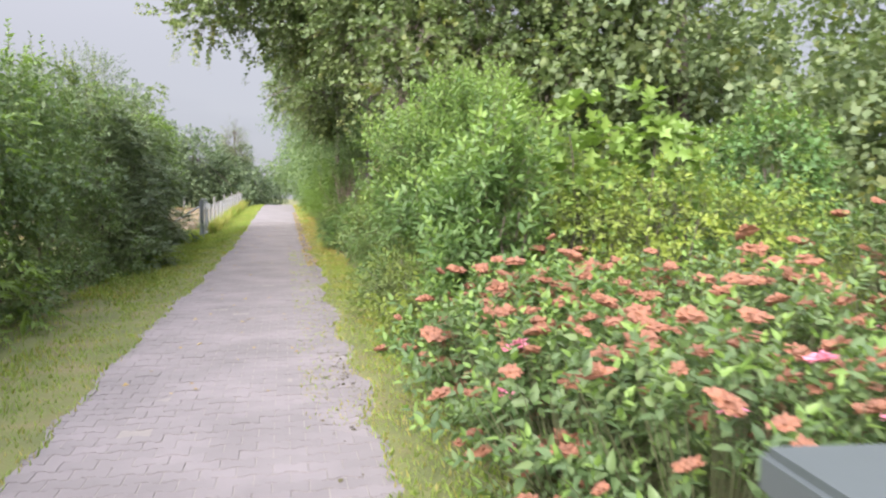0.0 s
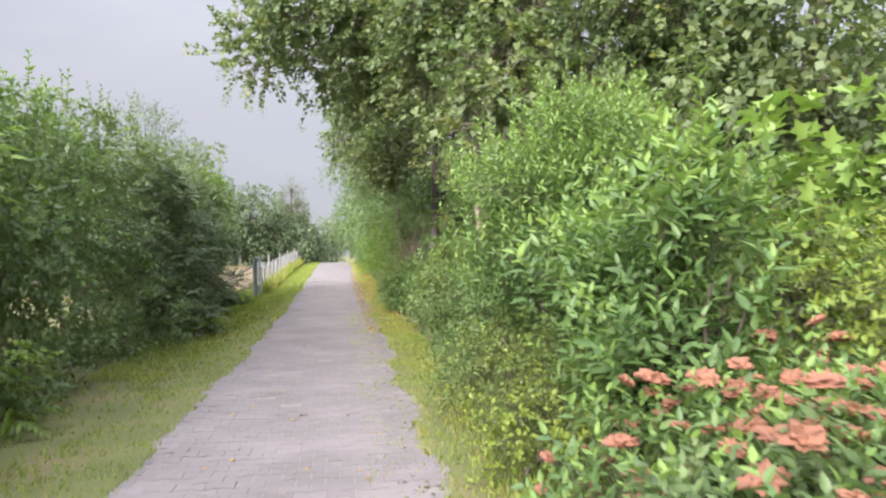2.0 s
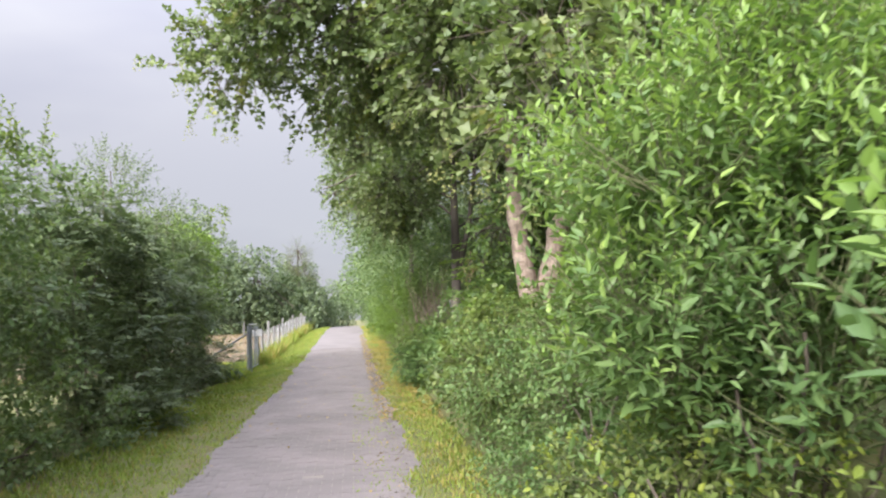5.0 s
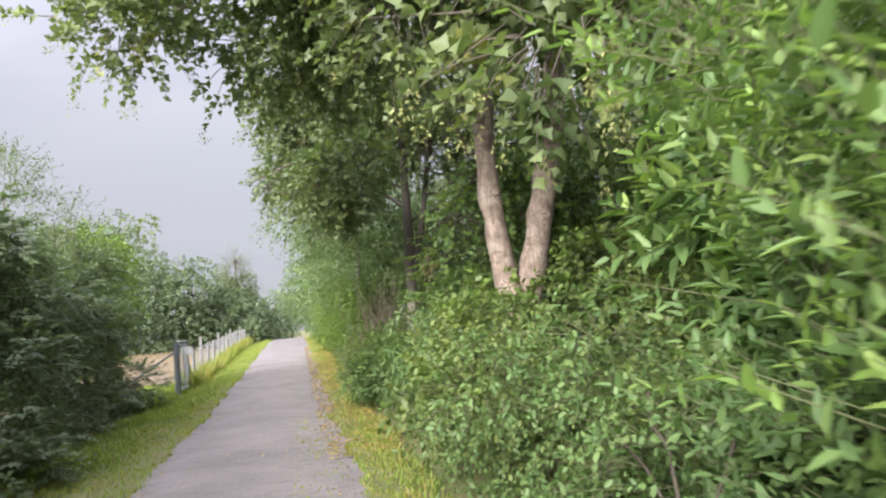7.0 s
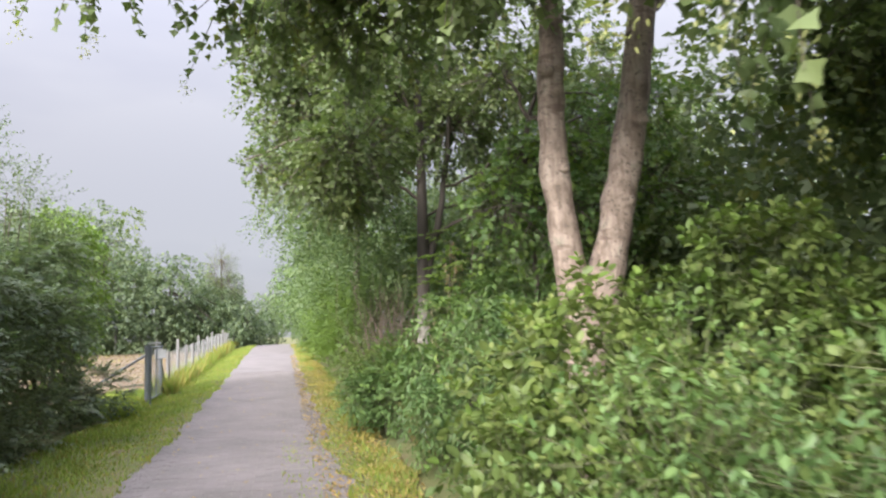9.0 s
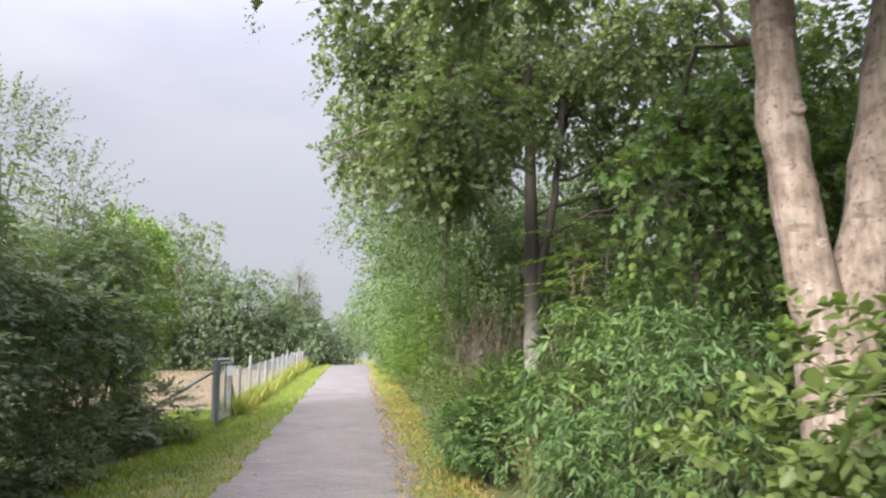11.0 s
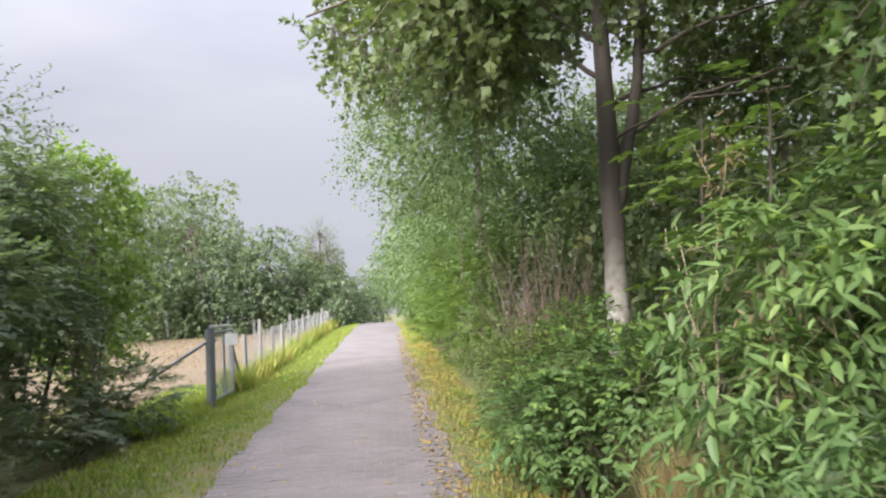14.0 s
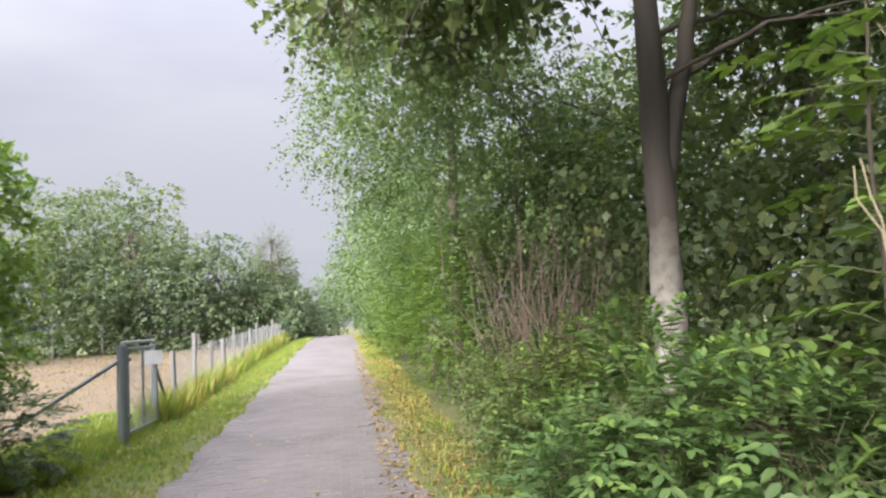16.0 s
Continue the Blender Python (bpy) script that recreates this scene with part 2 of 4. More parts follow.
def ground_z(y):
    """The lane lies level, then climbs to a low crest and falls away."""
    y = np.asarray(y, float)
    s = np.clip((y - 16) / 46, 0, 1)
    up = 1.0 * s * s * (3 - 2 * s)
    d = np.clip((y - 64) / 40, 0, 1)
    return up - 1.2 * d * d * (3 - 2 * d)


def gz(y):
    return float(ground_z(y))


def wander(side, y):
    """How far the turf lip strays over the edge of the paving."""
    y = np.asarray(y, float)
    a = 0.05 * np.sin(1.1 * y + side) * np.sin(0.37 * y) + 0.035 * np.sin(3.1 * y + 2.0 * side + np.sin(y)) + 0.014 * np.sin(9.7 * y + 2 * np.sin(1.9 * y)) + 0.008 * np.sin(23.0 * y + side)
    return a * (1.0 if side < 0 else 1.5)


def fall(x, y):
    """How far the ground sinks from the lane towards the meadow on the left, past the hedge."""
    a = np.clip((-np.asarray(x, float) - 1.7) / 1.3, 0, 1)
    b = np.clip((np.asarray(y, float) - 22) / 6, 0, 1)
    return 0.2 * a * a * (3 - 2 * a) * b * b * (3 - 2 * b)


def widen(y):
    """The right edge of the lane draws back a little further on."""
    s = np.clip((np.asarray(y, float) - 5) / 13, 0, 1)
    return 0.22 * s * s * (3 - 2 * s)


def mesh_np(name, verts, faces, mats, midx=None, smooth=False):
    """A mesh from arrays: faces is an (n, k) array of vertex numbers."""
    me = bpy.data.meshes.new(name)
    verts, faces = np.asarray(verts, np.float32), np.asarray(faces, np.int32)
    n, k = faces.shape
    me.vertices.add(len(verts))
    me.vertices.foreach_set("co", verts.ravel())
    me.loops.add(n * k)
    me.loops.foreach_set("vertex_index", faces.ravel())
    me.polygons.add(n)
    me.polygons.foreach_set("loop_start", np.arange(0, n * k, k, dtype=np.int32))
    for m in mats:
        me.materials.append(m)
    if midx is not None:
        me.polygons.foreach_set("material_index", np.asarray(midx, np.int32))
    if smooth:
        me.polygons.foreach_set("use_smooth", np.ones(n, bool))
    me.update(calc_edges=True)
    return me


def child(name, me, parent, label=""):
    ob = new(name, me)
    ob.parent = parent
    return tagged(ob, label=label)


def part(name, bm, mat, parent, label=""):
    me = bpy.data.meshes.new(name)
    bm.to_mesh(me)
    bm.free()
    me.materials.append(mat)
    return child(name, me, parent, label)


def thing(name, x, y, z, label, category, group=""):
    e = new(name)
    e.location = (x, y, z)
    e.empty_display_size = 0.2
    return tagged(e, label, category, group)


def unit(v):
    return v / np.maximum(np.linalg.norm(v, axis=-1, keepdims=True), 1e-9)


SHAPES = {"oval": ((0.28, 0.42), (0.68, 0.40)), "lance": ((0.25, 0.45), (0.6, 0.38)), "maple": ((0.40, 0.58), (0.58, 0.30)),
          "heart": ((0.12, 0.45), (0.5, 0.46))}


def leaves(pos, way, nor, length, width, shape="oval", fold=0.25, droop=0.15, simple=False):
    """Folded leaf blades, two quads each, from base points, directions and upper sides."""
    way = unit(way)
    side = unit(np.cross(way, nor))
    up = np.cross(side, way)
    L, W = length[:, None], width[:, None]
    (u1, v1), (u2, v2) = SHAPES.get(shape, SHAPES["oval"])
    n = len(pos)
    if simple:
        V = np.empty((n, 4, 3))
        V[:, 0], V[:, 2] = pos, pos + way * L - up * L * droop
        V[:, 1], V[:, 3] = pos + way * L * 0.45 + side * W * 0.45, pos + way * L * 0.45 - side * W * 0.45
        return V.reshape(-1, 3), np.arange(n)[:, None] * 4 + [0, 1, 2, 3]
    if shape == "lobed":
        out = ((0.10, 0.42), (0.30, 0.22), (0.58, 0.52), (0.66, 0.2))
        V = np.empty((n, 10, 3))
        V[:, 0], V[:, 5] = pos, pos + way * L - up * L * droop
        for k, (u, v) in enumerate(out):
            for j, s in ((k + 1, 1), (9 - k, -1)):
                V[:, j] = pos + way * L * u + side * W * v * s + up * (W * fold * v - L * droop * u * u)
        b = np.arange(n)[:, None] * 10
        return V.reshape(-1, 3), np.stack([b + [0, 1, 2, 3, 4, 5], b + [0, 5, 6, 7, 8, 9]], 1).reshape(-1, 6)
    V = np.empty((n, 6, 3))
    V[:, 0] = pos
    V[:, 3] = pos + way * L - up * L * droop
    for k, s in ((1, 1), (5, -1)):
        V[:, k] = pos + way * L * u1 + side * W * v1 * s + up * W * fold * v1
    for k, s in ((2, 1), (4, -1)):
        V[:, k] = pos + way * L * u2 + side * W * v2 * s + up * (W * fold * v2 - L * droop * u2 * u2)
    b = np.arange(n)[:, None] * 6
    F = np.stack([b + [0, 1, 2, 3], b + [0, 3, 4, 5]], 1).reshape(-1, 4)
    return V.reshape(-1, 3), F


def rods(a, b, ra, rb, sides=3):
    """Thin tapered rods from a to b."""
    d = unit(b - a)
    ref = np.where(np.abs(d[:, 2:3]) < 0.9, [[0, 0, 1.0]], [[1.0, 0, 0]])
    u = unit(np.cross(d, ref))
    v = np.cross(d, u)
    n = len(a)
    V = np.empty((n, 2 * sides, 3))
    for k in range(sides):
        c, s = math.cos(2 * math.pi * k / sides), math.sin(2 * math.pi * k / sides)
        V[:, k] = a + (u * c + v * s) * np.reshape(ra, (-1, 1))
        V[:, sides + k] = b + (u * c + v * s) * np.reshape(rb, (-1, 1))
    base = np.arange(n)[:, None] * 2 * sides
    F = np.concatenate([base + [k, (k + 1) % sides, sides + (k + 1) % sides, sides + k] for k in range(sides)], 0)
    return V.reshape(-1, 3), F


def shell(blobs, n, inner=0.55, rough=0.22, flat=0.0):
    """Random places in the outer layer of a cluster of ellipsoids, with the outward way at each."""
    B = np.array(blobs, float)
    C, R = B[:, :3], B[:, 3:6]
    area = (R[:, 0] * R[:, 1] + R[:, 1] * R[:, 2] + R[:, 0] * R[:, 2])
    pick = rng.choice(len(B), size=int(n * 1.6), p=area / area.sum())
    d = unit(rng.normal(size=(len(pick), 3)))
    rad = inner + (1 - inner) * rng.random(len(pick)) ** 0.6
    wob = np.sin(d[:, 0] * 7 + pick * 1.7) * np.sin(d[:, 1] * 6 + pick * 2.3) + np.sin(d[:, 2] * 9 + d[:, 0] * 5 + pick)
    rad = rad * (1 + rough * 0.5 * wob) * (1 + rough * 0.35 * rng.normal(size=len(pick)))
    P = C[pick] + d * rad[:, None] * R[pick]
    keep = np.ones(len(P), bool)
    for c, r in zip(C, R):
        keep &= (((P - c) / (r * 0.5)) ** 2).sum(1) > 1
    out = unit(d / R[pick])
    P, out = P[keep], out[keep]
    return P[:n], out[:n]


def clumps(blobs, n, size, flat=0.75):
    """Lobes of foliage spread over the outside of a cluster of ellipsoids."""
    P, _ = shell(blobs, n, 0.82, 0.12)
    r = size * rng.uniform(0.6, 1.35, len(P))
    return [(*p, a, a * rng.uniform(0.8, 1.3), a * flat) for p, a in zip(P, r)] + [(*b[:3], b[3] * 0.62, b[4] * 0.62, b[5] * 0.62) for b in blobs]


def split_rods(name, a, b, ra, rb, mat, parent, sides=4):
    for p, q in zip(a, b):
        V, F = rods(p[None], q[None], ra, rb, sides)
        child(name, mesh_np(name, V, F, [mat]), parent)


def sprays(P, out, per, length, leaf_len, leaf_wid, shape="oval", up=0.3, droop=0.3, spread=0.9, fold=0.25, simple=False, pinnate=False, stray=0.35):
    """Twigs with leaves set round them in turn. Returns leaf arrays, twig ends and how far along its twig each leaf sits."""
    n = len(P)
    D = unit(out + np.array([0, 0, up]) + rng.normal(scale=stray, size=(n, 3)))
    ln = length * rng.uniform(0.6, 1.35, n)
    ref = np.where(np.abs(D[:, 2:3]) < 0.9, [[0, 0, 1.0]], [[1.0, 0, 0]])
    u = unit(np.cross(D, ref))
    v = np.cross(D, u)
    s = (np.arange(per) + 0.6) / per
    ph = rng.uniform(0, 6.28, n)[:, None] + np.arange(per) * 2.4
    if pinnate:
        ph = (np.arange(per) % 2) * math.pi + rng.normal(scale=0.12, size=(n, per))
        s = (np.arange(per) // 2 * 2 + 1.4) / per
    pos = P[:, None] + D[:, None] * (ln[:, None] * s)[..., None]
    pos[..., 2] -= droop * (ln[:, None] * s) ** 2 / max(length, 1e-3)
    rad = u[:, None] * np.cos(ph)[..., None] + v[:, None] * np.sin(ph)[..., None]
    way = unit(D[:, None] * (0.35 + 0.7 * s[None, :, None]) + rad * spread + [0, 0, -droop * 0.6])
    nor = unit(np.array([0, 0, 1.0]) + D[:, None] * 0.4 + rng.normal(scale=0.25 if pinnate else 0.45, size=(n, per, 3)))
    sz = rng.uniform(0.65, 1.25, (n, per)) * (1.05 - 0.35 * s)
    N = n * per
    V, F = leaves(pos.reshape(N, 3), way.reshape(N, 3), nor.reshape(N, 3), (leaf_len * sz).ravel(), (leaf_wid * sz).ravel(), shape, fold, 0.15, simple)
    end = P + D * ln[:, None]
    end[:, 2] -= droop * ln ** 2 / max(length, 1e-3)
    return V, F, end, np.tile(s, n)


def join(*pairs):
    Vs, Fs, k = [], [], 0
    for V, F in pairs:
        Vs.append(V)
        Fs.append(F + k)
        k += len(V)
    return np.concatenate(Vs), np.concatenate(Fs)


def limb(points, r0, r1, sides=9, wobble=0.0, lump=0.06):
    """A tapered, slightly knobbly branch along the points."""
    pts = np.array(points, float)
    m = max(4, 5 * (len(pts) - 1))
    tt = np.linspace(0, len(pts) - 1, m)
    P = np.stack([np.interp(tt, np.arange(len(pts)), pts[:, k]) for k in range(3)], 1)
    if len(pts) > 2:
        for _ in range(3):
            P[1:-1] = (P[:-2] + 2 * P[1:-1] + P[2:]) / 4
    P[1:-1] += rng.normal(scale=wobble, size=(m - 2, 3))
    T = unit(np.gradient(P, axis=0))
    ref = np.array([0.3, 1.0, 0.1])
    u = unit(np.cross(T, ref))
    v = np.cross(T, u)
    r = np.linspace(r0, r1, m) * (1 + lump * rng.normal(size=m))
    ang = np.linspace(0, 2 * math.pi, sides, endpoint=False)
    V = P[:, None] + (u[:, None] * np.cos(ang)[None, :, None] + v[:, None] * np.sin(ang)[None, :, None]) * (r[:, None] * (1 + 0.05 * rng.normal(size=(m, sides))))[..., None]
    F = []
    for i in range(m - 1):
        for k in range(sides):
            F.append((i * sides + k, i * sides + (k + 1) % sides, (i + 1) * sides + (k + 1) % sides, (i + 1) * sides + k))
    return V.reshape(-1, 3), np.array(F)


def box(bm, cx, cy, cz, sx, sy, sz, bevel=0.0, rot=None):
    r = bmesh.ops.create_cube(bm, size=1)
    m = Matrix.Translation((cx, cy, cz)) @ (rot or Matrix.Identity(4)) @ Matrix.Diagonal((sx, sy, sz, 1))
    bmesh.ops.transform(bm, matrix=m, verts=r["verts"])
    if bevel:
        es = {e for v in r["verts"] for e in v.link_edges}
        bmesh.ops.bevel(bm, geom=list(es), offset=bevel, segments=2, affect="EDGES")


def tube(bm, a, b, r, seg=10):
    a, b = Vector(a), Vector(b)
    q = (b - a).to_track_quat("Z", "Y").to_matrix().to_4x4()
    bmesh.ops.create_cone(bm, cap_ends=True, segments=seg, radius1=r, radius2=r, depth=(b - a).length, matrix=Matrix.Translation((a + b) / 2) @ q)


def shrub(name, x, y, blobs, label, category, mats, n, per, length, leaf, shape="oval", up=0.3, droop=0.3, spread=0.9, young=0.0, stems=8,
          stem_mat=None, twigs=True, inner=0.5, rough=0.22, group="", shoots=0, shoot_len=0.7, bark_r=0.02, lobes=0, lobe=0.4, simple=False, pinnate=False, stray=0.35, level=1.0):
    """A bush: stems from the root, a crown of leafy twigs in lobes, and upright shoots above it."""
    z0 = gz(y)
    e = thing(name, x, y, z0, label, category, group)
    B = [tuple(float(v) for v in b) for b in blobs]
    P, out = shell(clumps(B, lobes, lobe) if lobes else B, n, inner, rough)
    ok = P[:, 2] > 0.04
    P, out = P[ok], out[ok] * [1, 1, level]
    V, F, end, s = sprays(P, out, per, length, leaf[0], leaf[1], shape, up, droop, spread, simple=simple, pinnate=pinnate, stray=stray)
    reps = 1 if simple else 2
    tone = (np.repeat(s, reps) > 0.6) & (np.repeat(np.repeat(rng.random(len(P)) < young * np.clip((P[:, 2] - P[:, 2].min()) / np.ptp(P[:, 2]) * 1.9 - 0.25, 0.12, 1.2), per), reps)) if young else None
    ids = None if tone is None else np.where(tone, 1, 0)
    child("crown", mesh_np("crown", V, F, mats, ids), e)
    if twigs:
        a = P - unit(out) * length * 0.3
        RV, RF = rods(a, end, np.full(len(P), 0.003), np.full(len(P), 0.0012))
        tagged(child("twig", mesh_np("twig", RV, RF, [stem_mat or STEM_GREEN]), e), kind="stuff")
    for k in range(stems):
        b = B[k % len(B)]
        top = np.array(b[:3]) + rng.uniform(-0.5, 0.5, 3) * b[3:6]
        foot = np.array([rng.uniform(-0.25, 0.25), rng.uniform(-0.25, 0.25), -0.03])
        foot[:2] += np.array(b[:2]) * 0.5
        mid = (top + foot) / 2 + rng.uniform(-0.12, 0.12, 3)
        SV, SF = limb([foot, mid, top], bark_r * rng.uniform(0.7, 1.3), bark_r * 0.4, 5, 0.015)
        child("stem", mesh_np("stem", SV, SF, [stem_mat or BARK_DARK], smooth=True), e)
    if shoots:
        upward = P[np.argsort(-(P[:, 2] + 0.5 * rng.random(len(P))))[:shoots * 4]]
        Q = upward[rng.permutation(len(upward))[:shoots]]
        per2 = 16
        V, F, end, s = sprays(Q, np.tile([0, 0, 1.0], (len(Q), 1)) + rng.normal(scale=0.18, size=(len(Q), 3)), per2, shoot_len, leaf[0] * 0.85, leaf[1] * 0.8, shape, 1.2, 0.02, 1.0)
        for k in range(len(Q)):
            LV, LF = V[k * per2 * 6:(k + 1) * per2 * 6], F[:per2 * 2]
            RV, RF = rods(Q[k:k + 1], end[k:k + 1], 0.006, 0.002, 4)
            JV, JF = join((LV, LF), (RV, RF))
            child("shoot", mesh_np("shoot", JV, JF, [mats[-1], STEM_GREEN], [0] * len(LF) + [1] * len(RF)), e)
    return e


def tree(name, x, y, label, trunks, blobs, mats, n, per, length, leaf, shape="maple", bark=None, droop=0.5, up=0.1, rough=0.3, inner=0.45, old=0.0, branches=(), twigs=True, category="tree", group="", lobes=0, lobe=0.8, simple=False, limbs=2, seeds=0, roots=()):
    """A tree: tapered trunks, limbs out into the crown, and a crown of leafy twigs with gaps."""
    z0 = gz(y)
    e = thing(name, x, y, z0, label, category, group)
    for pts, r0, r1 in trunks:
        V, F = limb(pts, r0, r1, 14, 0.006, 0.025)
        child("trunk", mesh_np("trunk", V, F, [bark or BARK_DARK], smooth=True), e)
    arms = [limb(pts, r0, r1, 6, 0.03) for pts, r0, r1 in branches]
    start_pts = [np.array(r, float) for r in roots] or [np.array(t[0][-1], float) for t in trunks]
    for k, b in enumerate(blobs):
        s0 = min(start_pts, key=lambda p: np.linalg.norm(p - np.array(b[:3])))
        c = np.array(b[:3], float)
        for j in range(limbs):
            tip = c + unit(rng.normal(size=3)) * np.array(b[3:6]) * 0.75
            mid = (s0 + tip) / 2 + rng.uniform(-0.3, 0.3, 3) + [0, 0, 0.25]
            arms.append(limb([s0 - [0, 0, 0.4 * rng.random()], mid, tip], 0.045 * rng.uniform(0.6, 1.2), 0.012, 5, 0.03))
    for V, F in arms:
        child("limb", mesh_np("limb", V, F, [BARK_DARK], smooth=True), e)
    P, out = shell(clumps(blobs, lobes, lobe) if lobes else blobs, n, inner, rough)
    V, F, end, s = sprays(P, out, per, length, leaf[0], leaf[1], shape, up, droop, simple=simple)
    ids = np.repeat(np.repeat(rng.random(len(P)) < old, per), 1 if simple else 2).astype(int) if old else None
    child("crown", mesh_np("crown", V, F, mats, ids), e)
    if twigs:
        RV, RF = rods(P - unit(out) * length * 0.5, end, np.full(len(P), 0.007), np.full(len(P), 0.002))
        tagged(child("twig", mesh_np("twig", RV, RF, [BARK_DARK]), e), kind="stuff")
    if seeds:
        low = np.argsort(P[:, 2] + 2.0 * rng.random(len(P)) + 0.5 * P[:, 0])[:seeds]
        m = 26
        pos = (np.repeat(end[low], m, 0) + rng.normal(size=(seeds * m, 3)) * [0.035, 0.035, 0.06] - [0, 0, 0.08])
        SV, SF = leaves(pos, rng.normal(size=(seeds * m, 3)) - [0, 0, 1.0], rng.normal(size=(seeds * m, 3)), np.full(seeds * m, 0.036), np.full(seeds * m, 0.016), "oval")
        tagged(child("winged_seed", mesh_np("winged_seed", SV, SF, [LEAF_SEED]), e, "pale green winged seed clusters hanging from twigs"), kind="stuff")
    return e


# ---- ground and lane ----
def sheet(name, xs, ys, lift, mat, bump=0.0):
    X, Y = np.meshgrid(xs, ys)
    Z = ground_z(Y) - fall(X, Y) + lift + bump * (np.sin(X * 3.1 + Y * 1.3) * np.sin(Y * 2.3 - X) + 0.6 * np.sin(X * 7.7) * np.sin(Y * 6.1))
    V = np.stack([X, Y, Z], -1).reshape(-1, 3)
    nx, ny = len(xs), len(ys)
    i = (np.arange(ny - 1)[:, None] * nx + np.arange(nx - 1)).ravel()
    F = np.stack([i, i + 1, i + nx + 1, i + nx], 1)
    return mesh_np(name, V, F, [mat], smooth=True)


LANE_L, LANE_R = -1.55, 0.66
g_x = np.concatenate([[-900, -200, -60], np.linspace(-30, -4, 14), np.linspace(-3.6, 4, 39), np.linspace(5, 30, 14), [60, 200, 900]])
g_y = np.concatenate([[-900, -200, -50], np.linspace(-12, 40, 209), np.linspace(41, 110, 70), [140, 300, 1500]])
ground = tagged(new("ground", sheet("ground", g_x, g_y, -0.05, SOIL, 0.012)), "earth verge with thin turf and bare patches", "ground", kind="structure")
field_mesh = sheet("meadow", np.linspace(-34, -3.35, 40), np.linspace(30.5, 58, 60), 0.03, FIELD, 0.02)
for v in field_mesh.vertices:
    if v.co.x > -3.4 or v.co.y < 30.6:
        v.co.z -= 0.16
field = tagged(new("meadow", field_mesh), "dry mown meadow behind the wire fence", "meadow", kind="structure")


def turf_strip(side, x_in, x_out):
    """Verge with a ragged lip that creeps over the outer stones."""
    ys = np.linspace(-4, 64, 900)
    n1 = wander(side, ys)
    cols = []
    for k, u in enumerate((0.0, 0.03, 0.12, 0.4, 1.0)):
        x = x_in + side * (n1 * (1 - u) + u * abs(x_out - x_in)) + (widen(ys) * (1 - u) if side > 0 else 0)
        z = ground_z(ys) - fall(x, ys) + (-0.006, 0.010, 0.014, 0.0, -0.04)[k] + 0.006 * np.sin(ys * 9 + k)
        cols.append(np.stack([x, ys, z], 1))
    V = np.stack(cols, 1).reshape(-1, 3)
    i = (np.arange(len(ys) - 1)[:, None] * 5 + np.arange(4)).ravel()
    F = np.stack([i, i + 1, i + 6, i + 5], 1)
    return mesh_np("verge", V, F, [SOIL], smooth=True)


tagged(new("verge", turf_strip(-1, LANE_L + 0.02, -3.0)), "worn earth and moss verge creeping over the paving", "verge", kind="structure")
tagged(new("verge", turf_strip(1, LANE_R - 0.03, 1.5)), "worn earth and moss verge creeping over the paving", "verge", kind="structure")
lane = tagged(new("lane_bed", sheet("lane_bed", np.linspace(LANE_L - 0.02, LANE_R + 0.26, 6), np.linspace(-6, 100, 213), -0.004, SAND)), "sand joints and bed under the paving stones", "path", kind="structure")

# ---- right side plants ----
big_maple = tree("maple_tree", 2.95, 16.7, "tall twin-stemmed maple with smooth grey-brown bark",
     [([(0, 0, -0.1), (0.0, 0, 0.9), (-0.02, 0, 1.75)], 0.25, 0.21), ([(-0.03, 0, 1.5), (-0.17, 0, 2.4), (-0.25, 0.0, 3.1), (-0.22, 0.0, 4.0), (-0.17, 0.0, 4.8), (-0.2, 0.2, 7)], 0.165, 0.1),
      ([(0.05, 0, 1.4), (0.3, 0, 2.3), (0.46, 0, 2.95), (0.62, 0, 3.7), (0.8, 0, 4.85), (1.1, -0.1, 6.8)], 0.185, 0.12)],
     [(-1.75, -0.6, 6.2, 1.3, 2.2, 1.7), (0.8, -2.6, 6.3, 2.4, 2.0, 1.7), (-1.9, 1.4, 6.6, 1.1, 2.0, 1.6), (0.7, 1.2, 7.7, 1.6, 1.8, 1.0), (3.4, -2.6, 4.6, 2.0, 2.2, 1.8),
      (-4.05, 0.3, 5.95, 0.8, 0.9, 0.75), (-2.8, 0.2, 6.6, 0.9, 0.8, 0.8), (0.15, -3.2, 4.4, 0.7, 0.8, 1.0), (1.9, -3.4, 4.6, 1.0, 0.9, 1.1), (-0.6, -2.4, 5.0, 0.8, 1.0, 0.8), (-0.75, -4.2, 3.95, 0.4, 0.7, 0.55)],
     [LEAF_MAPLE, LEAF_MAPLE_OLD], 5900, 10, 0.42, (0.124, 0.128), "maple", BARK_BEECH, droop=0.28, old=0.06, lobes=70, lobe=0.75, seeds=36, roots=[(-0.2, 0.2, 6.6), (1.05, -0.1, 6.4)],
     branches=[([(0.6, 0, 4.4), (1.1, -0.1, 4.9), (1.9, -0.3, 5.3)], 0.05, 0.02), ([(-0.28, 0.1, 3.5), (-0.45, 0.2, 3.7), (-0.6, 0.2, 4.1)], 0.03, 0.012)])
